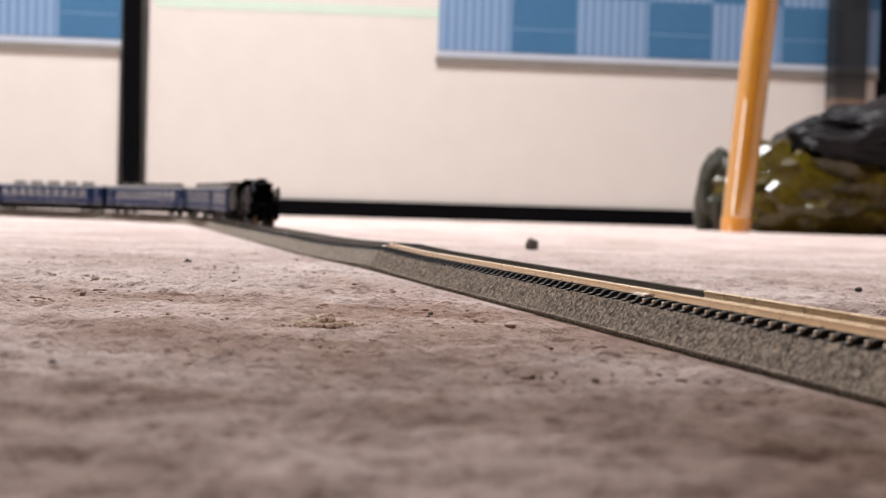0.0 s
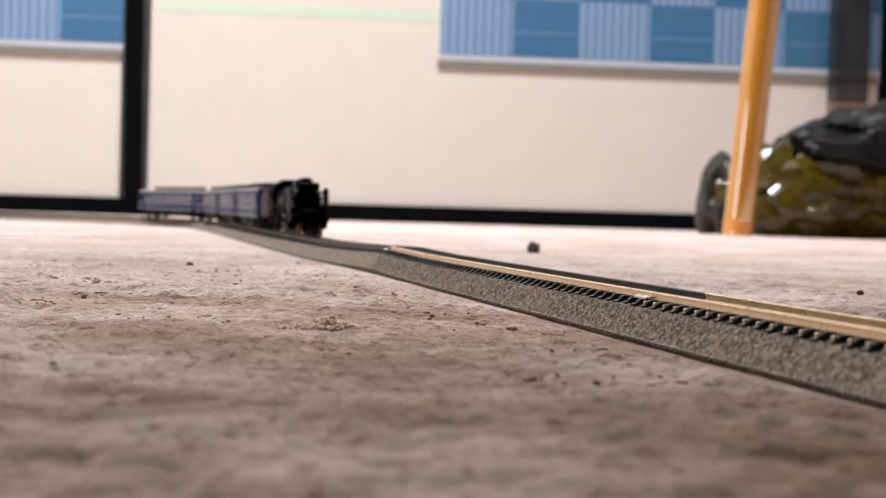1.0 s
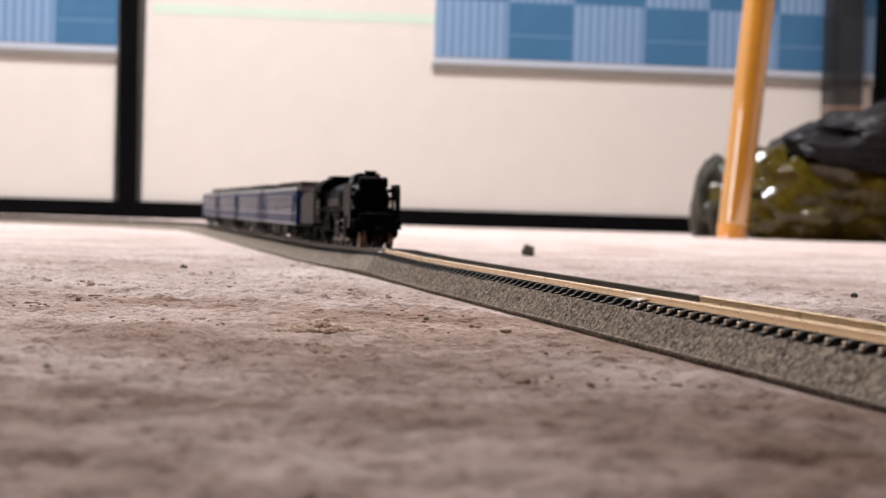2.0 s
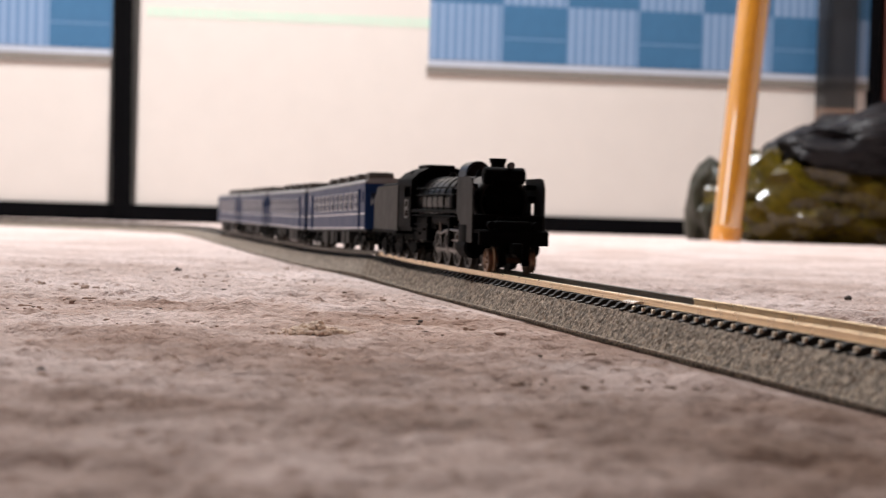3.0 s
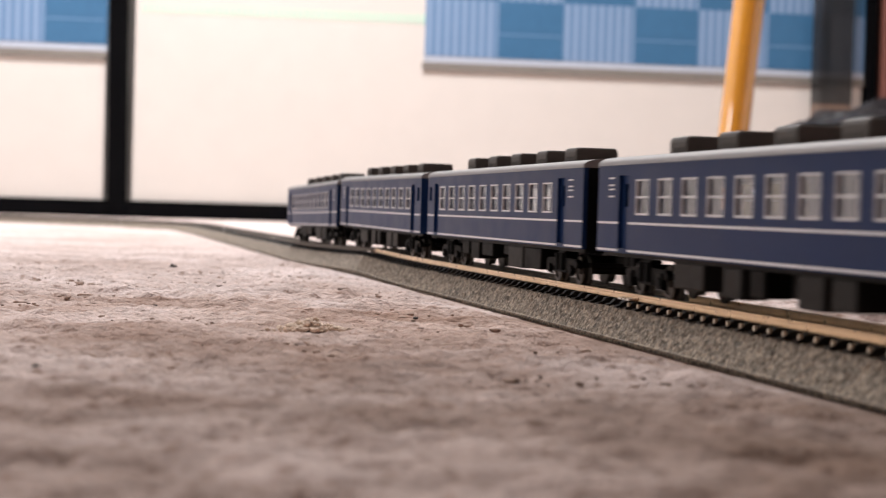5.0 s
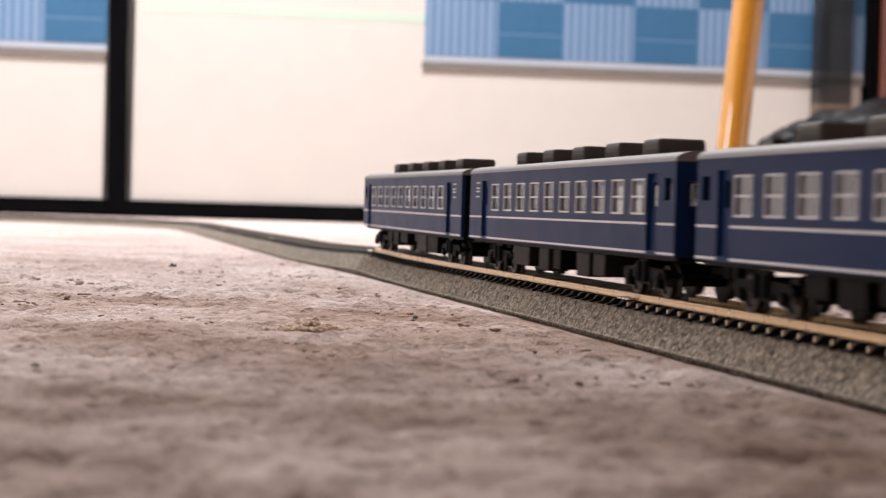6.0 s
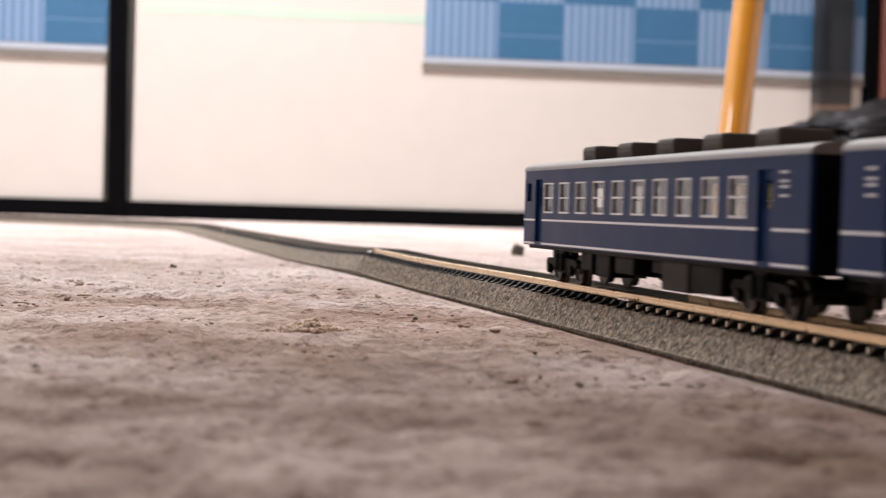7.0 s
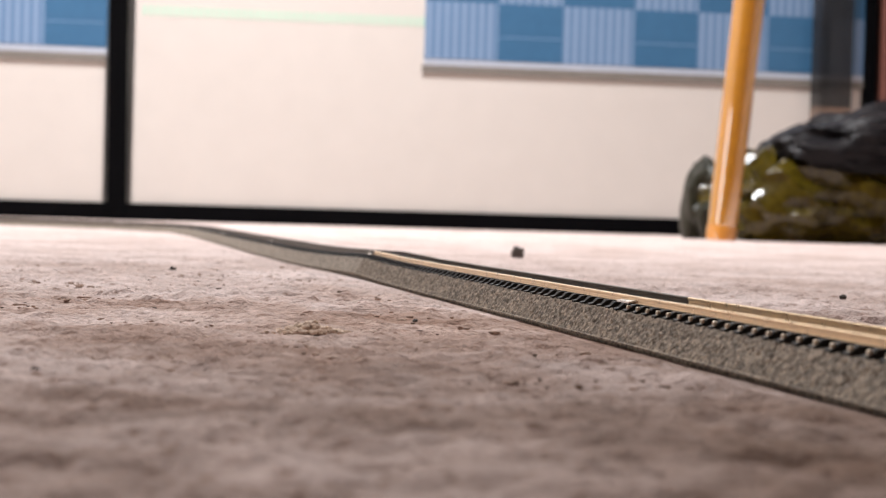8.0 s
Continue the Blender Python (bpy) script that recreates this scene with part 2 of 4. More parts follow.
def build_floor():
    xs = steps([(-2.6, 0.08), (-0.6, 0.02), (-0.3, 0.004), (-0.14, 0.0011), (0.13, 0.003), (0.3, 0.01), (0.7, 0.08), (2.6, 0)])
    ys = steps([(-1.2, 0.1), (0.0, 0.01), (0.11, 0.0008), (0.42, 0.0013), (0.8, 0.003), (1.3, 0.01), (2.0, 0.04), (3.7, 0)])
    x, y = np.meshgrid(xs, ys)
    sagv = np.vectorize(sag)(ys * 1000) / 1000
    z = np.repeat(sagv[:, None], len(xs), axis=1)
    # felted fibres, crumbs pressed into them, and long soft creases across
    warp = 0.010 * (value_noise(x, y, 0.03, 3) - 0.5)
    h = 1.3 * (value_noise(x + warp, y * 2.2, 0.034, 11) - 0.5)
    h += 1.0 * (value_noise(x + warp, y * 1.8 + warp, 0.011, 12) - 0.5)
    h += 1.15 * (value_noise(x, y * 1.5, 0.0042, 13) - 0.5)
    h += 0.9 * (value_noise(x, y * 1.3, 0.0019, 14) - 0.5)
    clump = np.clip(value_noise(x, y * 1.6, 0.007, 15) - 0.57, 0, 1) * np.clip(value_noise(x, y, 0.05, 16) * 2 - 0.6, 0, 1)
    h += 5.0 * clump * np.clip((y - 0.21) / 0.06, 0, 1)
    # flat under the track, less relief far off where the felt is worn smooth
    cx = (C0.x + (C0.y - y * 1000) * math.tan(HEAD)) / 1000
    off = np.abs(x - cx) * math.cos(HEAD)
    free = np.clip((off - 0.0125) / 0.009, 0, 1)
    z = z + h / 1000 * (0.08 + 0.92 * free) * np.clip((1.05 - y) / 0.6, 0.12, 1) - 0.0011 * (1 - free)
    nx, ny = len(xs), len(ys)
    co = np.stack([x, y, z], -1).reshape(-1, 3)
    i, j = np.meshgrid(np.arange(nx - 1), np.arange(ny - 1))
    k = (j * nx + i).reshape(-1)
    me = bpy.data.meshes.new("floor")
    me.from_pydata(co.tolist(), [], np.stack([k, k + 1, k + nx + 1, k + nx], -1).tolist())
    me.materials.append(felt_material())
    for p in me.polygons:
        p.use_smooth = True
    return tagged(new("floor", me), "pinkish grey felt floor covering with lumps and creases", "floor", kind="structure")


def build_walls():
    for name, b, mat, label in (
        ("wall_east", (2.45, 2.55, -1.2, 3.75, -0.02, 2.5), M_WALL, "plain plaster side wall of the room"),
        # unseen wall kept dark so that little light bounces from behind
        ("wall_south", (-2.45, 2.45, -1.25, -1.15, -0.02, 2.5), M_BROWN, "unseen dark brown wooden wall behind the viewer, holding back bounced light"),
        ("wall_north", (-2.45, 2.45, 3.58, 3.7, -0.02, 2.5), M_WALL, "plain plaster wall behind the sliding doors"),
    ):
        bm = B()
        box(bm, *b)
        tagged(part(name, bm, mat, unit=1), label, "wall", kind="structure")
    bm = B()
    holed(bm, [-1.2, -0.80, 0.30, 3.75], [-0.02, 0.03, 0.70, 2.5], -2.55, -2.45, [(1, 1)])
    for v in bm.verts:
        v.co = Vector((v.co.y, v.co.x, v.co.z))
    tagged(part("wall_west", bm, M_WALL, unit=1), "plain plaster side wall with a window", "wall", kind="structure")
    win = thing("window_1", "low wooden window in the side wall", "window", kind="structure")
    bm = B()
    holed(bm, [-0.80, -0.77, -0.26, -0.24, 0.27, 0.30], [0.03, 0.06, 0.67, 0.70], -2.53, -2.49, [(1, 1), (3, 1)])
    for v in bm.verts:
        v.co = Vector((v.co.y, v.co.x, v.co.z))
    part("window_frame", bm, M_BROWN, win, unit=1)
    # made-up pendant round the overhead light, never in view
    lamp = thing("pendant_lamp", "plain white pendant added out of view to hold the light", "lamp")
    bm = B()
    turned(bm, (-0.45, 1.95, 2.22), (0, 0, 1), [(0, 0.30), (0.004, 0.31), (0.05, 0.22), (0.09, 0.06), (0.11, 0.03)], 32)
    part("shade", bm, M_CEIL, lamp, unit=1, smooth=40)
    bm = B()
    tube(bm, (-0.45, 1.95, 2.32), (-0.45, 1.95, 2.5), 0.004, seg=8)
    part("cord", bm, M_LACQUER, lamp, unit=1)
    bm = B()
    box(bm, -2.55, 2.55, -1.25, 3.75, 2.5, 2.56)
    tagged(part("ceiling", bm, M_CEIL, unit=1), "pale boarded ceiling of the room", "ceiling", kind="structure")


def striped_paper():
    m = material("striped_paper", (0.118, 0.218, 0.375), 0.5, vary=0.05, scale=9)
    n, l = m.node_tree.nodes, m.node_tree.links
    b = n["Principled BSDF"]
    src = b.inputs["Base Color"].links[0].from_socket
    tc = n.new("ShaderNodeTexCoord")
    w = n.new("ShaderNodeTexWave")
    w.bands_direction = "X"
    w.inputs["Scale"].default_value, w.inputs["Distortion"].default_value = 18.5, 0.0
    l.new(tc.outputs["Object"], w.inputs["Vector"])
    mx = n.new("ShaderNodeMix")
    mx.data_type = "RGBA"
    r = n.new("ShaderNodeMapRange")
    r.inputs["From Min"].default_value, r.inputs["From Max"].default_value = 0.35, 0.8
    l.new(w.outputs["Fac"], r.inputs["Value"])
    l.new(r.outputs[0], mx.inputs["Factor"])
    l.new(src, mx.inputs["A"])
    mx.inputs["B"].default_value = (0.225, 0.325, 0.485, 1)
    l.new(mx.outputs["Result"], b.inputs["Base Color"])
    return m


M_STRIPED = striped_paper()


def square_mesh(mat, w, h):
    bm = B()
    box(bm, 0, w, -0.0012, 0, 0, h, 0.0004)
    return mesh_of("square", bm, mat, 1)


def check_panel(parent, x0, x1, z0, first_solid, offset):
    """A blue checked sheet with a white strip and a grey edge at its foot, on a door."""
    sheet = B()
    box(sheet, x0, x1, 0.0075, 0.0105, z0, z0 + 0.62)
    ob = part("checked_sheet", sheet, M_BORDER, parent, "blue checked sheet with a white foot strip", unit=1)
    bm = B()
    box(bm, x0 - 0.004, x1, 0.0035, 0.0075, z0 - 0.011, z0 + 0.004, 0.0008)
    part("edge_strip", bm, M_GREYEDGE, ob, "thin grey edge strip", unit=1)
    ch, x, solid = 0.112, x0 + offset, first_solid
    meshes = {}
    while x < x1 - 0.01:
        cw = 0.128 if solid else 0.143
        a, b = max(x, x0), min(x + cw, x1)
        for k in range(5):
            deep = solid ^ (k % 2 == 1)
            key = (deep, round(b - a, 4))
            if key not in meshes:
                meshes[key] = square_mesh(M_BLUE_D if deep else M_STRIPED, b - a, ch)
            o = new("square", meshes[key])
            o.parent = ob
            o.location = (a, 0.0074, z0 + 0.016 + k * ch)
            if deep:
                # pale strip stands in for the faint glint across deep squares
                bm = B()
                box(bm, 0.003, b - a - 0.003, -0.0018, -0.0012, 0.046, 0.0475)
                part("painted_glint", bm, M_BLUE_L, o, "thin pale strip painted as a glint", unit=1)
        x += cw
        solid = not solid
    return ob


def sliding_door(name, x0, x1, label):
    """Papered sliding door with a black lacquered frame; x along the wall, base at z 0."""
    d = thing(name, label, "door", kind="structure")
    d.matrix_basis = WALL
    bm = B()
    box(bm, x0 + 0.03, x1 - 0.03, 0.0105, 0.022, 0.02, 1.78)
    part("panel", bm, M_PANEL, d, "cream papered panel", unit=1)
    bm = B()
    box(bm, x0, x1, 0.0, 0.03, 0.0, 0.0325, 0.0015)
    part("bottom_rail", bm, M_LACQUER, d, "black lacquered rail", unit=1)
    bm = B()
    box(bm, x0, x1, 0.0, 0.03, 1.775, 1.80, 0.0015)
    part("top_rail", bm, M_LACQUER, d, unit=1)
    for a in (x0, x1 - 0.0195):
        bm = B()
        # the stiles lean a little, as the old frame does
        box(bm, a, a + 0.0195, -0.003, 0.033, 0.0, 1.80, 0.002)
        for v in bm.verts:
            v.co.x -= v.co.z * 0.013
        part("stile", bm, M_LACQUER, d, "black lacquered upright", unit=1)
    return d


def build_doors():
    a = sliding_door("door_1", -1.62, -0.622, "cream papered sliding door in a black lacquered frame")
    check_panel(a, -1.59, -0.650, 0.309, True, 0.01)
    b = sliding_door("door_2", -0.628, 0.866, "wide cream sliding door with a blue checked sheet")
    check_panel(b, -0.046, 0.838, 0.313, False, 0.0)
    bm = B()
    for i in range(46):
        x = -0.585 + i * 0.0118
        box(bm, x, x + 0.0072, 0.0095, 0.0105, 0.390, 0.409)
    part("mint_band", bm, M_MINT, b, "row of pale mint printed dashes", unit=1)
    c = thing("column", "reddish brown wooden column beside the sliding doors", "column", kind="structure")
    c.matrix_basis = WALL
    bm = B()
    box(bm, 0.872, 1.03, -0.012, 0.09, 0, 2.5, 0.004)
    part("post", bm, M_BROWN, c, unit=1)
    # plain wall that closes the row of doors
    for nm, x0, x1 in (("wall_stub_west", -2.7, -1.65), ("wall_stub_east", 1.034, 2.7)):
        bm = B()
        box(bm, x0, x1, 0.0, 0.08, 0, 2.5)
        w = tagged(part(nm, bm, M_WALL, unit=1), "plain plaster wall beside the sliding doors", "wall", kind="structure")
        w.matrix_basis = WALL
    bm = B()
    box(bm, -1.65, 0.872, -0.02, 0.08, 1.8, 2.5)
    w = tagged(part("wall_lintel", bm, M_WALL, unit=1), "plain plaster wall above the sliding doors", "wall", kind="structure")
    w.matrix_basis = WALL


def far_things():
    # leaning varnished pole
    p = thing("pole", "glossy orange varnished wooden pole standing at a slant", "pole")
    zf = sag(2080) / 1000
    bm = B()
    turned(bm, (0, 0, 0), (0, 0, 1), [(0, 0.0172), (0.002, 0.0182), (0.02, 0.0185), (0.3, 0.0198), (0.7, 0.0204), (1.15, 0.0198), (1.16, 0.017)], 40)
    part("shaft", bm, M_ORANGE, p, unit=1, smooth=40)
    bm = B()
    turned(bm, (0, 0, 0), (0, 0, 1), [(-0.003, 0.0180), (-0.003, 0.0188), (0.014, 0.0192), (0.016, 0.0184)], 40)
    part("foot_cap", bm, M_CAP, p, "worn orange foot cap", unit=1, smooth=40)
    p.matrix_basis = Matrix.Translation((0.3505, 2.08, zf + 0.003)) @ Matrix.Rotation(radians(4.9), 4, "Y")

    def crumpled(name, label, owner, mat, centre, size, seed, folds, amount, sub=5, edge=28):
        bm = B()
        bmesh.ops.create_icosphere(bm, subdivisions=sub, radius=1.0)
        off = Vector((seed * 3.1, seed * 1.7, seed * 0.9))
        for v in bm.verts:
            d = v.co.normalized()
            q = d * folds + off
            r = 1 + amount * (noise.ridged_multi_fractal(q, 1.0, 2.1, 3, 1.0, 2.0) - 1.1) * 0.55 + amount * 0.9 * noise.noise(d * 1.6 + off)
            c = d * r
            v.co = Vector((c.x * size[0], c.y * size[1], max(c.z * size[2], -size[2] * 0.62)))
        low = min(v.co.z for v in bm.verts)
        ob = part(name, bm, mat, owner, label, unit=1, smooth=edge)
        ob.location = (centre[0], centre[1], sag(centre[1] * 1000) / 1000 - low + centre[2])
        return ob

    bag = thing("plastic_bag", "crumpled glossy olive yellow plastic bag on the floor", "bag")
    crumpled("bag_body", "", bag, M_BAG, (0.515, 2.24, 0), (0.160, 0.10, 0.076), 4, 1.9, 0.5, 4, 22)
    crumpled("bag_neck", "gathered olive film neck", bag, M_BAG, (0.425, 2.26, 0.03), (0.062, 0.06, 0.062), 21, 1.7, 0.42, 4, 22)
    crumpled("corner_fold", "dull olive folded corner", bag, M_BAG2, (0.360, 2.27, 0), (0.032, 0.05, 0.065), 9, 1.4, 0.38, 4, 22)
    cloth = thing("cloth_bag", "soft black cloth bag slumped over the plastic bag", "bag")
    crumpled("bag_body", "", cloth, M_DARKBAG, (0.66, 2.42, 0), (0.20, 0.10, 0.125), 7, 1.7, 0.34)
    crumpled("flap", "dark grey folded flap", cloth, M_DARKBAG, (0.605, 2.22, 0.092), (0.165, 0.09, 0.050), 13, 1.9, 0.34)
    # see-through dark strip before the checked sheet, tan at its lower end
    c = thing("hanging_cloth", "sheer dark grey upright strip with a tan lower end", "cloth")
    c.matrix_basis = WALL
    for nm, z0, z1, mat, lb in (("drop", 0.262, 1.2, M_DARKSTRIP, ""), ("lower_end", 0.225, 0.262, M_TAN, "tan lower end")):
        bm = B()
        n = 14
        a = [[], []]
        for i in range(n + 1):
            x = 0.722 + 0.084 * i / n
            y = -0.02 - 0.0015 * math.sin(i * 0.8)
            for s, dy in ((0, 0), (1, 0.0025)):
                a[s].append((bm.verts.new((x, y + dy, z0)), bm.verts.new((x, y + dy, z1))))
        for i in range(n):
            for s in (0, 1):
                bm.faces.new((a[s][i][0], a[s][i + 1][0], a[s][i + 1][1], a[s][i][1]))
            for e in (0, 1):
                bm.faces.new((a[0][i][e], a[0][i + 1][e], a[1][i + 1][e], a[1][i][e]))
        for i in (0, n):
            bm.faces.new((a[0][i][0], a[1][i][0], a[1][i][1], a[0][i][1]))
        part(nm, bm, mat, c, lb, unit=1, smooth=60)


M_CAP = material("pale_cap", (0.66, 0.27, 0.04), 0.3, vary=0.08, scale=30, coat=0.5)
M_BAG = material("olive_film", (0.058, 0.042, 0.004), 0.15, vary=0.8, scale=14, bump=0.0045, bump_scale=20)
M_BAG2 = material("dull_olive_film", (0.020, 0.0195, 0.010), 0.45, vary=0.4, scale=14, bump=0.003, bump_scale=45, spec=0.3)
M_DARKBAG = material("black_cloth", (0.011, 0.010, 0.012), 0.45, vary=0.4, scale=20, bump=0.004, bump_scale=30, spec=0.2)

build_floor()
build_walls()
build_doors()
far_things()

# ---- specks and crumbs on the felt ----
M_SPECK = material("dark_crumb", (0.045, 0.036, 0.03), 0.8, vary=0.3, scale=600, bump=0.0003, bump_scale=1500)
M_CRUMB = material("tan_crumb", (0.78, 0.64, 0.52), 0.9, vary=0.25, scale=500, bump=0.0004, bump_scale=1200)
M_GREYCRUMB = material("grey_lint", (0.14, 0.125, 0.115), 0.9, vary=0.25, scale=300, bump=0.0006, bump_scale=800)


def crumb(name, label, mat, x, y, sx, sy, sz, seed, lift=0.0):
    bm = B()
    bmesh.ops.create_icosphere(bm, subdivisions=3, radius=1.0)
    for v in bm.verts:
        d = v.co.normalized()
        r = 1 + 0.45 * noise.noise(d * 1.7 + Vector((seed, seed * 2, 0))) + 0.35 * noise.noise(d * 4.5 + Vector((seed, 0, seed)))
        v.co = Vector((d.x * r * sx, d.y * r * sy, max(d.z * r, -0.55) * sz))
    ob = part(name, bm, mat, smooth=60)
    ob.location = (x, y, sag(y * 1000) / 1000 + sz * 0.0004 + lift)
    return tagged(ob, label, "crumb", "crumbs on the floor")


def felt_tuft(x, y):
    """A low heap of loose felt grains."""
    rng = random.Random(5)
    bm = B()
    for _ in range(420):
        a, d = rng.uniform(0, 2 * math.pi), abs(rng.gauss(0, 0.48))
        px, py = math.cos(a) * d * 6.4, math.sin(a) * d * 5.0
        pz = 1.9 * math.exp(-2.2 * d * d) * rng.uniform(0.3, 1.0) * (0.55 + 0.45 * abs(math.sin(px * 0.9 + 1.0)))
        r = rng.uniform(0.18, 0.5)
        start = len(bm.verts)
        bmesh.ops.create_icosphere(bm, subdivisions=2, radius=1.0)
        bm.verts.ensure_lookup_table()
        off = Vector((rng.random() * 60, rng.random() * 60, 0))
        for v in bm.verts[start:]:
            k = r * (1 + 0.7 * noise.noise(v.co * 1.5 + off))
            v.co = Vector((px + v.co.x * k * 1.35, py + v.co.y * k, pz + v.co.z * k * 0.8))
    ob = part("felt_lump", bm, M_CRUMB, smooth=60)
    ob.location = (x, y, sag(y * 1000) / 1000)
    return tagged(ob, "tan heap of loose felt grains on the floor", "lump")


crumb("crumb", "small dark crumb lying on the felt floor", M_SPECK, -0.0498, 0.203, 0.6, 0.6, 0.55, 1)
crumb("crumb", "small dark crumb lying on the felt floor", M_SPECK, -0.0858, 0.525, 1.2, 1.2, 1.1, 2)
crumb("crumb", "small dark crumb lying on the felt floor", M_SPECK, -0.0049, 0.316, 0.5, 0.5, 0.45, 3)
crumb("lint_ball", "grey ball of lint on the felt behind the track", M_GREYCRUMB, 0.0405, 0.89, 3.2, 3.0, 4.4, 4)
crumb("crumb", "small brown crumb lying on the felt behind the track", M_SPECK, 0.1145, 0.47, 1.0, 1.0, 0.9, 5)
crumb("crumb", "dark flat crumb beside the rail", M_SPECK, 0.0605, 0.385, 2.4, 1.2, 0.8, 6, 0.0)
felt_tuft(-0.0225, 0.283)
crumb("crumb", "tiny brown crumb lying on the felt floor", M_SPECK, -0.0577, 0.332, 0.5, 0.5, 0.4, 9)


def felt_pellets(name, label, mat, count, low, high, seed):
    rng = random.Random(seed)
    ball = B()
    bmesh.ops.create_icosphere(ball, subdivisions=2, radius=1.0)
    ball.verts.ensure_lookup_table()
    unit = [v.co.normalized() for v in ball.verts]
    tris = [[v.index for v in f.verts] for f in ball.faces]
    ball.free()
    verts, faces = [], []
    while len(verts) < count * len(unit):
        y = rng.uniform(0.20, 0.62)
        x = rng.uniform(-0.27, 0.27) * y
        patch = noise.noise(Vector((x * 24, y * 9, seed)))
        if x > 0.005 - 0.2257 * (y - 0.335) or patch < rng.uniform(-0.35, 0.35):
            continue
        size = rng.uniform(low, high) * (0.6 + 0.5 * rng.random()) / 1000
        wide, deep, tall = size * rng.uniform(1.0, 2.6), size * rng.uniform(0.8, 1.3), size * rng.uniform(0.5, 0.9)
        turn, shift = rng.uniform(-0.6, 0.6), Vector((rng.random() * 50, rng.random() * 50, 0))
        c, q, z = math.cos(turn), math.sin(turn), sag(y * 1000) / 1000
        base = len(verts)
        for d in unit:
            r = 1 + 0.6 * noise.noise(d * 1.6 + shift)
            px, py = d.x * r * wide, d.y * r * deep
            verts.append((x + c * px - q * py, y + q * px + c * py, z + d.z * r * tall))
        faces += [[base + i for i in f] for f in tris]
    me = bpy.data.meshes.new(name)
    me.from_pydata(verts, [], faces)
    me.polygons.foreach_set("use_smooth", [True] * len(me.polygons))
    me.materials.append(mat)
    return tagged(new(name, me), label, "lint", kind="stuff")


M_PELLET = material("brown_pilling", (0.50, 0.385, 0.32), 0.95, vary=0.3, scale=500, spec=0.15)
M_FLECK = material("dark_dirt", (0.20, 0.15, 0.12), 0.9, vary=0.3, scale=500, spec=0.15)
felt_pellets("felt_pilling", "small brown pills of worn felt on the floor", M_PELLET, 900, 0.2, 0.55, 21)
felt_pellets("dirt_specks", "dark specks of dirt on the felt floor", M_FLECK, 320, 0.12, 0.42, 22)

# ---- track ----
# golden room reflection is put into the nickel colour; the dark copy lacks it
M_STEEL = material("nickel_rail", (0.93, 0.74, 0.50), 0.3, metal=1.0, vary=0.12, scale=300)
M_RAIL_UNLIT = material("unlit_rail", (0.12, 0.10, 0.08), 0.5, metal=0.6, vary=0.25, scale=300)
M_TIE = material("dark_tie", (0.011, 0.010, 0.009), 0.5, vary=0.35, scale=900, piece=0.25, spec=0.3)
M_CLIP = material("rail_clip", (0.82, 0.72, 0.56), 0.4, metal=0.2, vary=0.2, scale=900)
M_JOINER = material("bright_joiner", (0.85, 0.83, 0.78), 0.28, metal=0.9, vary=0.1, scale=500)


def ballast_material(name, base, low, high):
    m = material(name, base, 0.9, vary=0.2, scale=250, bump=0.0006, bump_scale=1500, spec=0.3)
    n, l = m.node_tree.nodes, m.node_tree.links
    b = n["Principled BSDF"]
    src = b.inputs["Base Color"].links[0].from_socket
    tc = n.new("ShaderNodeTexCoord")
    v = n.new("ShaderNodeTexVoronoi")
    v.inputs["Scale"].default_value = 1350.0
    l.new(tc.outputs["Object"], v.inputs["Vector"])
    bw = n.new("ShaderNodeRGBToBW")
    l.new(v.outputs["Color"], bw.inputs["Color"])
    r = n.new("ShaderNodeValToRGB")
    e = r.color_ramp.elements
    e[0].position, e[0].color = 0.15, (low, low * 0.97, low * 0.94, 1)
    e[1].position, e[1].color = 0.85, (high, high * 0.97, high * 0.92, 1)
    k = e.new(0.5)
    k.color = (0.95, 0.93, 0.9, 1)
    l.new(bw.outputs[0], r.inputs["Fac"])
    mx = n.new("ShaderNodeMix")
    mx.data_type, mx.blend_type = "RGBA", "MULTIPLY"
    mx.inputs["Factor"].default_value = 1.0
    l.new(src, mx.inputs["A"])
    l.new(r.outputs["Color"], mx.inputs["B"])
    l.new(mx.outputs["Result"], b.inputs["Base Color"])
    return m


# lit copy of the grey ballast, brighter far light put into its colour
M_BALLAST_LIT = ballast_material("lit_grey_ballast", (0.27, 0.236, 0.20), 0.6, 1.45)
M_BALLAST = ballast_material("grey_ballast", (0.222, 0.187, 0.152), 0.5, 1.6)


def swept(bm, s0, s1, step, section, closed=True):
    n = max(1, math.ceil((s1 - s0) / step))
    rows = [[bm.verts.new(on_track(s0 + (s1 - s0) * i / n, lat, z)) for lat, z in section] for i in range(n + 1)]
    m = len(section)
    for a, b in zip(rows, rows[1:]):
        for i in range(m if closed else m - 1):
            j = (i + 1) % m
            bm.faces.new((a[i], a[j], b[j], b[i]))
    bm.faces.new(rows[0])
    bm.faces.new(rows[-1][::-1])


def rail_section(lat):
    half = [(0.46, 6.0), (0.46, 6.12), (0.3, 6.2), (0.28, 6.75), (0.48, 6.88), (0.48, 7.22), (0.38, 7.3)]
    return [(lat + a, z) for a, z in half] + [(lat - a, z) for a, z in reversed(half)]


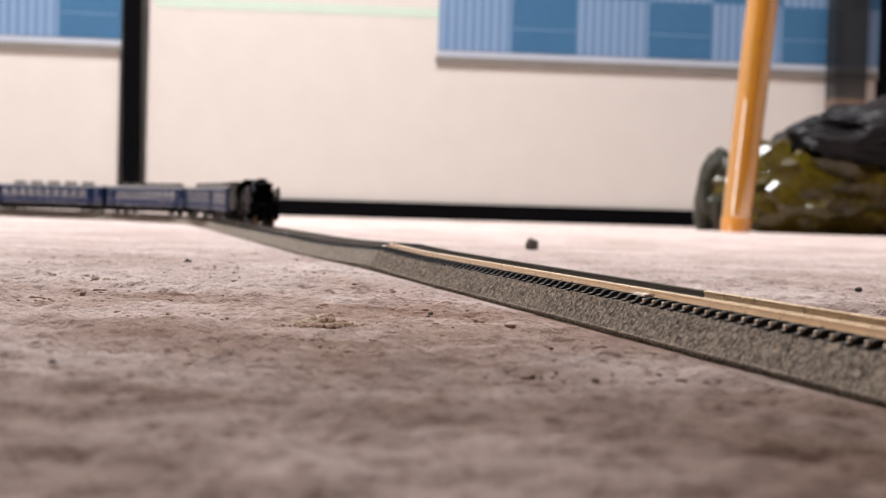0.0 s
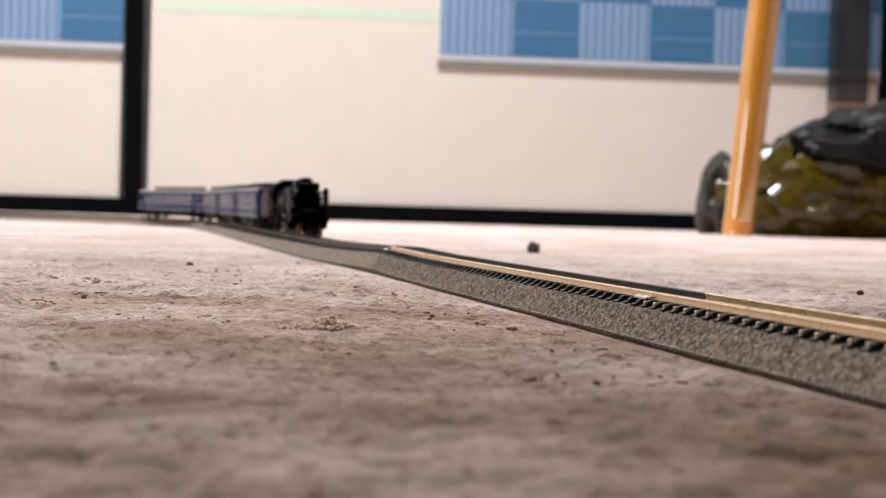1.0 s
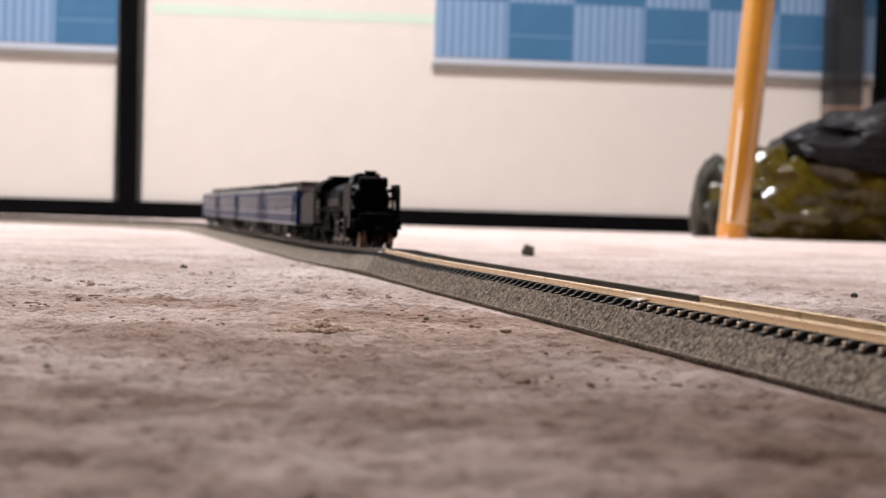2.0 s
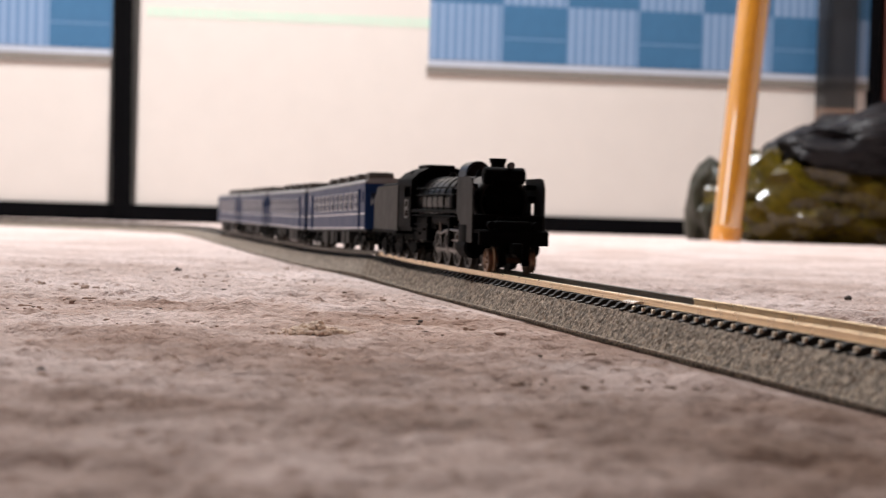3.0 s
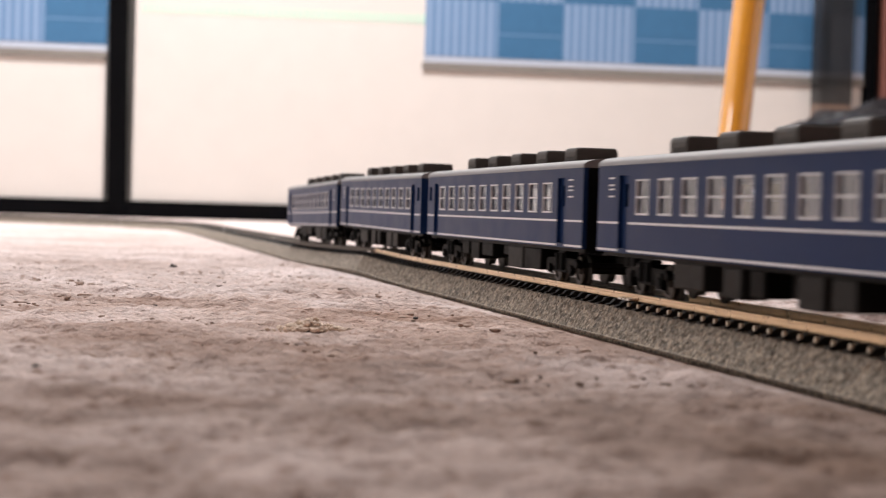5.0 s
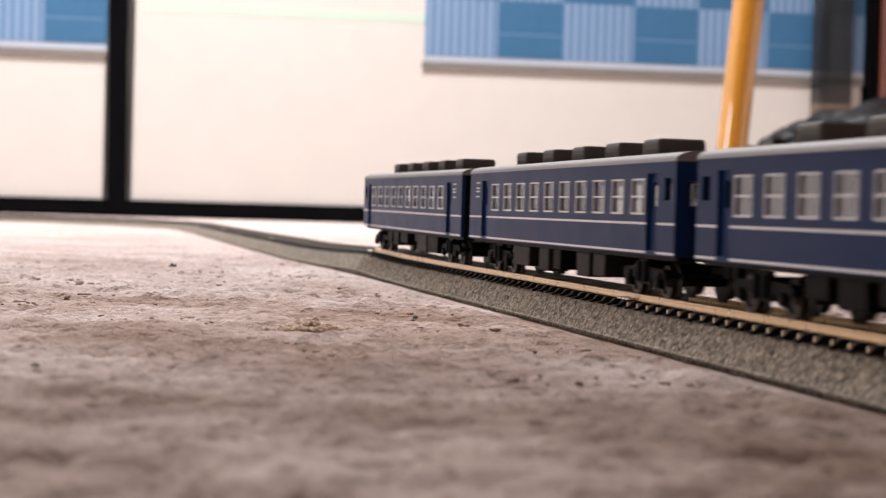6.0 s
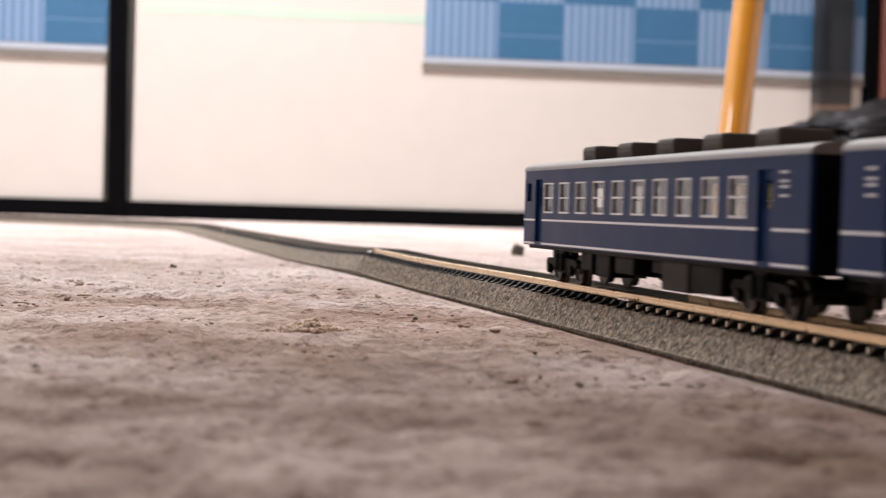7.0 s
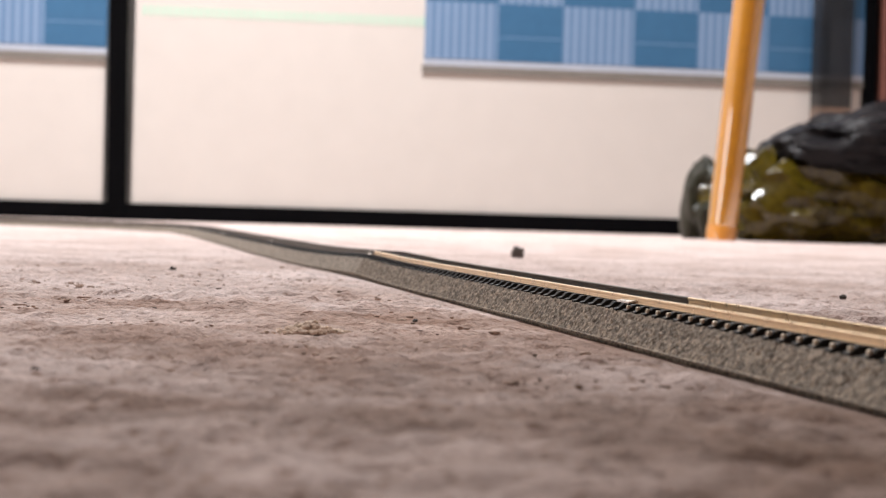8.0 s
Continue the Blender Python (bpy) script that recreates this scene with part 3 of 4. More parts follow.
def bed_mesh(s0, s1, fine, mat):
    """Moulded ballast bed with a stony surface and a plinth edge."""
    prof = [(-10.9, -1.4), (-10.9, -0.25), (-12.0, -0.25), (-12.0, 0.05), (-11.6, 0.15), (-8.8, 4.75), (8.8, 4.75), (11.6, 0.15), (12.0, 0.05), (12.0, -0.25), (10.9, -0.25), (10.9, -1.4)]
    lat_z = []
    h = 0.5 if fine else 2.0
    for (a, z0), (b, z1) in zip(prof, prof[1:]):
        n = max(1, round(math.hypot(b - a, z1 - z0) / h)) if abs(b - a) > 1.2 else 1
        lat_z += [(a + (b - a) * k / n, z0 + (z1 - z0) * k / n, abs(b - a) > 1.2) for k in range(n)]
    lat_z.append((*prof[-1], False))
    ns = max(2, round((s1 - s0) / (0.55 if fine else 3.0)))
    co, m = [], len(lat_z)
    for i in range(ns + 1):
        s = s0 + (s1 - s0) * i / ns
        for a, z, rough in lat_z:
            k = 0.0
            if rough and 0 < i < ns:
                k = 0.3 * noise.noise(Vector((s * 0.9, a * 0.9, z * 0.9))) + 0.32 * noise.noise(Vector((s * 2.1, a * 2.1, z * 2.1 + 9)))
            out = 1 if abs(a) < 8.7 else 0.6
            co.append(on_track(s, a + k * (1 - out) * (1 if a > 0 else -1) * 1.5, z + k * out - 0.1))
    idx = [(i * m + j, i * m + j + 1, (i + 1) * m + j + 1, (i + 1) * m + j) for i in range(ns) for j in range(m - 1)]
    idx += [tuple(range(m)), tuple(ns * m + j for j in reversed(range(m)))]
    me = bpy.data.meshes.new("ballast_bed")
    me.from_pydata(co, [], idx)
    me.materials.append(mat)
    return me


def tie_mesh():
    bm = B()
    along(bm, [(-8.4, 4.3), (-8.4, 5.0), (-7.5, 5.2), (-6.9, 5.95), (-6.5, 6.02), (6.5, 6.02), (6.9, 5.95), (7.5, 5.2), (8.4, 5.0), (8.4, 4.3)], -0.95, 0.95)
    bmesh.ops.bevel(bm, geom=[e for e in bm.edges if abs(e.verts[0].co.x - e.verts[1].co.x) < 0.01 and max(v.co.z for v in e.verts) > 4.9], offset=0.16, segments=1, affect="EDGES")
    return mesh_of("tie", bm, M_TIE)


TIE = tie_mesh()


def clip_mesh():
    bm = B()
    for y in (-7.5, 7.5):
        box(bm, -0.34, 0.34, y - 0.34, y + 0.34, 5.0, 5.85, 0.16)
    return mesh_of("rail_clip", bm, M_CLIP)


CLIP = clip_mesh()
TIE_PITCH = 4.98


def track_section(s0, s1, label, metals, fine, clips):
    t = thing("track_section", label, "track", "track sections laid end to end")
    ob = new("ballast_bed", bed_mesh(s0 + 0.12, s1 - 0.12, fine, M_BALLAST if s0 > -250 else M_BALLAST_LIT))
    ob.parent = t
    ob["label"] = "moulded grey ballast bed" if s0 > -250 else "ballast bed coloured paler for the brighter far light"
    for lat, mat in zip((4.9, -4.9), metals):
        bm = B()
        swept(bm, s0 + 0.1, s1 - 0.1, 8.0 if s0 < CURVE_AT else 60.0, rail_section(lat))
        part("rail", bm, mat, t, unit=1)
        bm = B()
        swept(bm, s1 - 6.5, s1 - 0.11, 8, [(lat + 1.7, 6.03), (lat + 1.7, 6.3), (lat + 0.6, 6.5), (lat + 0.35, 6.5), (lat + 0.35, 6.03)] if lat > 0 else
              [(lat - 1.7, 6.03), (lat - 1.7, 6.3), (lat - 0.6, 6.5), (lat - 0.35, 6.5), (lat - 0.35, 6.03)])
        part("rail_joiner", bm, M_JOINER, t, "bright metal rail joiner", unit=1)
    n = int((s1 - s0) / TIE_PITCH)
    for i in range(n):
        s = s0 + (s1 - s0) * (i + 0.5) / n
        p, d = track_at(s)
        tie = new("tie", TIE)
        tie.parent = t
        m = Matrix.Translation((p.x / 1000, p.y / 1000, (sag(p.y) + lift(p.y)) / 1000)) @ Matrix.Rotation(math.atan2(d.y, d.x), 4, "Z")
        tie.matrix_basis = m
        if clips:
            c = new("rail_clip", CLIP)
            c.parent = t
            c.matrix_basis = m
    return t


SECTIONS = [
    (60.0, 330.0, "straight toy track with golden rails on grey ballast", (M_STEEL, M_STEEL), True, True),
    (-200.0, 60.0, "straight toy track with golden near rail, far rail coloured as unlit", (M_STEEL, M_RAIL_UNLIT), True, False),
    (-476.0, -200.0, "straight toy track with dull rails coloured dark as unlit", (M_RAIL_UNLIT, M_RAIL_UNLIT), False, False),
    (-744.0, -476.0, "straight toy track with dull rails coloured dark as unlit", (M_RAIL_UNLIT, M_RAIL_UNLIT), False, False),
    (-975.0, -744.0, "straight toy track with dull rails coloured dark as unlit", (M_RAIL_UNLIT, M_RAIL_UNLIT), False, False),
    (-1185.0, -975.0, "curved toy track with dull rails coloured dark as unlit", (M_RAIL_UNLIT, M_RAIL_UNLIT), False, False),
    (-1395.0, -1185.0, "curved toy track with dull rails coloured dark as unlit", (M_RAIL_UNLIT, M_RAIL_UNLIT), False, False),
]


def build_track():
    for row in SECTIONS:
        track_section(*row)
    # onward to the side of the camera, out of sight
    track_section(330.0, 598.0, "straight toy track with golden rails on grey ballast", (M_STEEL, M_STEEL), False, False)
    track_section(598.0, 866.0, "straight toy track with golden rails on grey ballast", (M_STEEL, M_STEEL), False, False)


build_track()

# ---- passenger coaches ----
M_NAVY = material("navy_paint", (0.0105, 0.0315, 0.103), 0.38, vary=0.08, scale=120, spec=0.09)
M_ROOF = material("grey_roof", (0.25, 0.24, 0.24), 0.6, vary=0.1, scale=150)
M_UNIT = material("dark_grey_unit", (0.07, 0.062, 0.055), 0.65, vary=0.15, scale=300)
M_WHITE = material("cream_line", (0.78, 0.78, 0.82), 0.4, vary=0.05, scale=300)
M_SILVER = material("silver_frame", (0.74, 0.75, 0.78), 0.35, metal=0.0, vary=0.06, scale=300)
M_UNDER = material("black_plastic", (0.0035, 0.0035, 0.0035), 0.55, vary=0.25, scale=400, spec=0.1)
M_BOXGREY = material("underfloor_grey", (0.013, 0.0125, 0.012), 0.55, vary=0.2, scale=400, spec=0.2)
M_WHEEL = material("blackened_wheel", (0.05, 0.044, 0.038), 0.4, metal=0.8, vary=0.2, scale=500)
M_INSIDE = material("interior_plastic", (0.40, 0.40, 0.42), 0.6, vary=0.08, scale=200)


def window_glass():
    m = bpy.data.materials.new("clear_pane")
    m.use_nodes = True
    n, l = m.node_tree.nodes, m.node_tree.links
    tr = n.new("ShaderNodeBsdfTransparent")
    tr.inputs["Color"].default_value = (0.90, 0.92, 0.93, 1)
    gl = n.new("ShaderNodeBsdfGlossy")
    gl.inputs["Color"].default_value = (0.82, 0.88, 0.97, 1)
    gl.inputs["Roughness"].default_value = 0.12
    mx = n.new("ShaderNodeMixShader")
    mx.inputs["Fac"].default_value = 0.4
    l.new(tr.outputs[0], mx.inputs[1])
    l.new(gl.outputs[0], mx.inputs[2])
    l.new(mx.outputs[0], n["Material Output"].inputs["Surface"])
    return m


M_PANE = window_glass()
HALF, WIDE = 69.35, 9.7
WIN = [14.5 + 10.77 * i - HALF for i in range(10)]
WIN_W, WIN_Z0, WIN_Z1 = 6.7, 14.0, 20.1


def roof_arc(w, z0, z1, n=18):
    """Points of a flat arched roof with tight shoulders, from -w to w."""
    out = []
    for i in range(n + 1):
        a = math.pi * (1 - i / n)
        c, s = math.cos(a), math.sin(a)
        out.append((w * math.copysign(abs(c) ** 0.55, c), z0 + (z1 - z0) * s ** 0.75))
    return out


def wheelset(name, r, gauge, tread, mat, parent, x, label=""):
    bm = B()
    for side in (-1, 1):
        turned(bm, (0, side * (gauge / 2 - 0.5), 0), (0, side, 0), [(0, r + 0.5), (0.5, r + 0.5), (0.75, r), (tread, r - 0.05), (tread, r - 0.7), (tread - 0.35, r - 0.9), (tread - 0.35, 0.9), (tread + 0.1, 0.7)], 28)
    tube(bm, (0, -gauge / 2, 0), (0, gauge / 2, 0), 0.75, seg=10)
    ob = part(name, bm, mat, parent, label, smooth=35)
    ob.location = (x / 1000, 0, r / 1000)
    return ob


def bogie(parent, x):
    bm = B()
    for y in (-6.9, 6.9):
        s = 1 if y > 0 else -1
        prism(bm, [(-10.5, 4.1), (-9.5, 4.9), (-3, 5.1), (-2, 6.4), (2, 6.4), (3, 5.1), (9.5, 4.9), (10.5, 4.1), (10.2, 3.3), (4.2, 3.2), (3, 2.2), (-3, 2.2), (-4.2, 3.2), (-10.2, 3.3)], y - 0.5, y + 0.5)
        for a in (-7.3, 7.3):
            box(bm, a - 1.3, a + 1.3, y - 0.3, y + 0.3 + 0.6 * s, 1.6, 4.4, 0.15)
            tube(bm, (a, y, 2.85), (a, y + 1.1 * s, 2.85), 0.95, seg=12)
        for a in (-1.6, 1.6):
            tube(bm, (a, y + 0.7 * s, 2.6), (a, y + 0.7 * s, 6.0), 0.65, seg=10)
    box(bm, -2.5, 2.5, -7, 7, 3.6, 5.6, 0.2)
    box(bm, -10.3, -9.5, -6.9, 6.9, 3.5, 4.4)
    box(bm, 9.5, 10.3, -6.9, 6.9, 3.5, 4.4)
    b = part("bogie", bm, M_UNDER, parent, "black plastic bogie")
    b.location = (x / 1000, 0, 0)
    for a in (-7.3, 7.3):
        wheelset("wheelset", 2.85, 9.0, 1.9, M_WHEEL, b, a, "dull metal wheels on an axle")
    return b


def build_coach():
    c = thing("passenger_coach", "navy blue toy passenger coach with cream lines", "coach", "coaches of the train")
    # side walls with their real window openings
    for side in (-1, 1):
        xs = [-HALF]
        holes = []
        spans = [(-61.1, -55.9)] + [(a, a + WIN_W) for a in WIN] + [(52.6, 57.8)]
        spans += [(-67.4, -64.2)]
        for a, b in sorted(spans):
            xs += [a, b]
        xs.append(HALF)
        zs = [7.3, 8.1, WIN_Z0, 16.4, WIN_Z1, 20.9, 22.7]
        for i, x in enumerate(xs[:-1]):
            if (x, xs[i + 1]) in spans:
                if x in (-61.1, 52.6):
                    holes += [(i, k) for k in (1, 2, 3, 4)]
                elif x == -67.4:
                    holes += [(i, 3)]
                else:
                    holes += [(i, 2), (i, 3)]
        bm = B()
        y0, y1 = (WIDE - 0.9, WIDE) if side > 0 else (-WIDE, -WIDE + 0.9)
        holed(bm, xs, zs, y0, y1, holes)
        w = part("side_wall", bm, M_NAVY, c, "navy blue side wall")
        yo = side * WIDE
        for z in (12.55, 7.75):
            bm = B()
            a0 = -HALF + 0.1
            for a, b in ((a0, -61.1), (-55.9, 52.6), (57.8, HALF - 0.1)):
                box(bm, a, b, min(yo, yo + side * 0.07), max(yo, yo + side * 0.07), z - 0.2, z + 0.2)
            part("cream_line", bm, M_WHITE, w, "thin cream line")
        for a, b in ((-61.1, -55.9), (52.6, 57.8)):
            bm = B()
            y = yo - side * 0.75
            holed(bm, [a, a + 1.2, b - 1.2, b], [8.1, 15.4, 19.4, 20.9], min(y, y - side * 0.4), max(y, y - side * 0.4), [(1, 1)])
            part("door", bm, M_NAVY, w, "recessed navy door")
        for a in WIN:
            bm = B()
            y = yo - side * 0.35
            ya, yb = min(y, y + side * 0.42), max(y, y + side * 0.42)
            g, h = 0.34, (WIN_Z0 + WIN_Z1) / 2
            box(bm, a, a + WIN_W, ya, yb, WIN_Z0, WIN_Z0 + g)
            box(bm, a, a + WIN_W, ya, yb, WIN_Z1 - g * 0.8, WIN_Z1)
            box(bm, a, a + WIN_W, ya, yb - 0.03, h - 0.16, h + 0.16)
            for e in (a, a + WIN_W - 0.16):
                box(bm, e, e + 0.16, ya, yb, WIN_Z0 + g, WIN_Z1 - g * 0.8)
            part("window", bm, M_SILVER, w, "silver window frame with a middle bar")
            bm = B()
            yp = yo - side * 0.45
            bm.faces.new([bm.verts.new(q) for q in ((a, yp, WIN_Z0), (a + WIN_W, yp, WIN_Z0), (a + WIN_W, yp, WIN_Z1), (a, yp, WIN_Z1))])
            bm.faces.ensure_lookup_table()
            part("pane", bm, M_PANE, w)
        bm = B()
        for z in (17.2, 19.2):
            for d in (0, 1.25):
                box(bm, 60.2, 63.0, min(yo, yo + side * 0.12), max(yo, yo + side * 0.12), z + d - 0.15, z + d + 0.15)
        part("vent", bm, M_SILVER, w, "small silver louvre")
    # ends
    for end in (-1, 1):
        bm = B()
        xo = end * (HALF - 0.45)
        ys = [-8.8, -7.6, -3.6, -2.4, 2.4, 3.6, 7.6, 8.8]
        zs = [7.3, 15.6, 19.6, 22.7]
        holed(bm, ys, zs, -0.45, 0.45, [(1, 1), (5, 1)] if end < 0 else [])
        for v in bm.verts:
            v.co = Vector((xo + v.co.y, v.co.x, v.co.z))
        # the other end is painted black in place of the gap's shade
        e = part("end_wall", bm, M_NAVY if end < 0 else M_UNDER, c, "navy end wall with two windows" if end < 0 else "end wall blackened for the shade between coaches")
        bm = B()
        xg = end * (HALF + 0.0)
        holed(bm, [-3.4, -2.2, 2.2, 3.4], [8.0, 9.0, 20.2, 21.6], min(0, end * 4.4), max(0, end * 4.4), [(1, 1)])
        for v in bm.verts:
            v.co = Vector((xg + v.co.y, v.co.x, v.co.z))
        part("gangway", bm, M_UNDER, e, "black gangway bellows")
        bm = B()
        box(bm, min(end * (HALF - 6), end * (HALF + 4.0)), max(end * (HALF - 6), end * (HALF + 4.0)), -0.9, 0.9, 4.6, 5.9, 0.2)
        box(bm, min(end * (HALF + 1.6), end * (HALF + 4.3)), max(end * (HALF + 1.6), end * (HALF + 4.3)), -1.9, 1.9, 4.2, 6.4, 0.3)
        part("coupler", bm, M_UNDER, e, "black coupler")
    # roof
    bm = B()
    arc = roof_arc(WIDE + 0.12, 22.7, 24.6)
    arc += [(WIDE - 0.9, 22.7), (-WIDE + 0.9, 22.7)]
    along(bm, arc, -HALF - 0.2, HALF + 0.2)
    roof = part("roof", bm, M_ROOF, c, "matt grey roof", smooth=40)
    for k in range(5):
        x = -42.2 + 21.35 * k
        bm = B()
        along(bm, [(-4.4, 23.3), (-4.5, 26.7), (-4.1, 27.4), (4.1, 27.4), (4.5, 26.7), (4.4, 23.3)], x - 3.9, x + 3.9)
        bmesh.ops.bevel(bm, geom=list(bm.edges), offset=0.25, segments=1, affect="EDGES")
        for j in range(4):
            box(bm, x - 2.8 + j * 1.5, x - 2.0 + j * 1.5, -4.62, 4.62, 24.0, 25.6)
        box(bm, x - 4.4, x + 4.4, -4.9, 4.9, 23.1, 24.2)
        part("cooling_unit", bm, M_UNIT, roof, "dark grey roof cooling unit")
    # floor, seats seen through the panes
    bm = B()
    box(bm, -HALF + 1, HALF - 1, -8.7, 8.7, 6.6, 8.4)
    part("chassis", bm, M_UNDER, c, "black chassis")
    bm = B()
    for a in WIN:
        for y in (-5.4, 5.4):
            box(bm, a - 2.6, a - 1.0, y - 2.6, y + 2.6, 8.4, 12.6, 0.3)
    part("seats", bm, M_INSIDE, c, "pale grey moulded seats")
    for x in (-49.0, 49.0):
        bogie(c, x)
    # boxes and tanks under the floor
    for x0, x1, y0, y1, z0, z1, mat in ((-33, -26, -8.4, -3, 3.4, 6.7, M_UNDER), (-23, -15, -8.6, -3.5, 2.6, 6.7, M_UNDER), (-12, -2, -8.6, -4, 3.6, 6.7, M_UNDER),
                                        (6.5, 12, -8.2, -4, 4.4, 6.7, M_UNDER), (12, 24, -8.6, -3.5, 1.9, 6.7, M_BOXGREY), (24.2, 37, -8.3, 0, 2.1, 6.7, M_UNDER),
                                        (-31, -24, 3.4, 8.5, 2.4, 6.7, M_BOXGREY), (-22, -14, 3.4, 8.6, 2.0, 6.7, M_BOXGREY), (-3, 2, 4, 8.5, 2.6, 6.7, M_UNDER), (5, 12, 4, 8.6, 2.0, 6.7, M_BOXGREY), (20, 33, 5.0, 8.5, 2.4, 6.7, M_BOXGREY)):
        bm = B()
        box(bm, x0, x1, y0, y1, z0, z1, 0.35)
        part("equipment_box", bm, mat, c, "underfloor equipment box")
    bm = B()
    tube(bm, (-30, 1.0, 4.6), (-12, 1.0, 4.6), 1.9, seg=18)
    part("air_tank", bm, M_UNDER, c, "black air tank", smooth=40)
    return c


# ---- steam locomotive ----
M_BLACK = material("satin_black", (0.0012, 0.0012, 0.0013), 0.62, vary=0.2, scale=200, spec=0.03)
M_BLACK3 = material("deep_black_grey", (0.0030, 0.0030, 0.0031), 0.32, vary=0.15, scale=200, spec=0.17)
M_BLACK2 = material("dull_black_grey", (0.0125, 0.012, 0.0115), 0.5, vary=0.15, scale=200, spec=0.15)
M_DEFLECT = material("black_plate", (0.0052, 0.0052, 0.0054), 0.5, vary=0.15, scale=200, spec=0.12)
M_ROD = material("dull_steel_rod", (0.15, 0.13, 0.118), 0.35, metal=0.8, vary=0.15, scale=500)
M_BRASS = material("brassy_wheel", (0.20, 0.125, 0.08), 0.35, metal=0.8, vary=0.2, scale=500)
M_LENS = material("lamp_lens", (0.05, 0.05, 0.05), 0.15, vary=0.05, scale=500)
DRIVER_X = (88.2, 100.2, 112.2, 124.2)
DRIVER_R = 4.65
MAIN_ROD = 9.0


def driving_wheels(parent, x, mat):
    bm = B()
    tube(bm, (0, -4.2, 0), (0, 4.2, 0), 0.9, seg=10)
    axle = part("driving_wheelset", bm, mat, parent, "spoked driving wheels on an axle", smooth=35)
    axle.location = (x / 1000, 0, DRIVER_R / 1000)
    for side in (-1, 1):
        y = side * 4.1
        bm = B()
        turned(bm, (0, y, 0), (0, side, 0), [(0, DRIVER_R + 0.5), (0.45, DRIVER_R + 0.5), (0.7, DRIVER_R), (2.0, DRIVER_R - 0.05), (2.0, DRIVER_R - 0.75), (1.2, DRIVER_R - 0.85), (1.2, 0.4), (1.3, 0.3)], 36)
        # twelve spokes round the boss, and the balance weight
        star = []
        for k in range(12):
            a = 2 * math.pi * k / 12
            for da, r in ((-0.07, DRIVER_R - 0.6), (0.07, DRIVER_R - 0.6), (math.pi / 12, 1.15)):
                star.append((math.cos(a + da) * r, math.sin(a + da) * r))
        prism(bm, star, *sorted((y + side * 1.15, y + side * 1.75)))
        tube(bm, (0, y, 0), (0, y + side * 2.1, 0), 1.0, seg=16)
        tube(bm, (2.1, y + side * 1.2, 0), (2.1, y + side * 2.5, 0), 0.5, seg=12)
        prism(bm, [((DRIVER_R - 0.8) * math.cos(a), (DRIVER_R - 0.8) * math.sin(a)) for a in (2.5, 2.8, 3.14, 3.48, 3.78)], *sorted((y + side * 1.2, y + side * 1.8)))
        part("wheel", bm, mat, axle, "spoked wheel", smooth=35)
    return axle


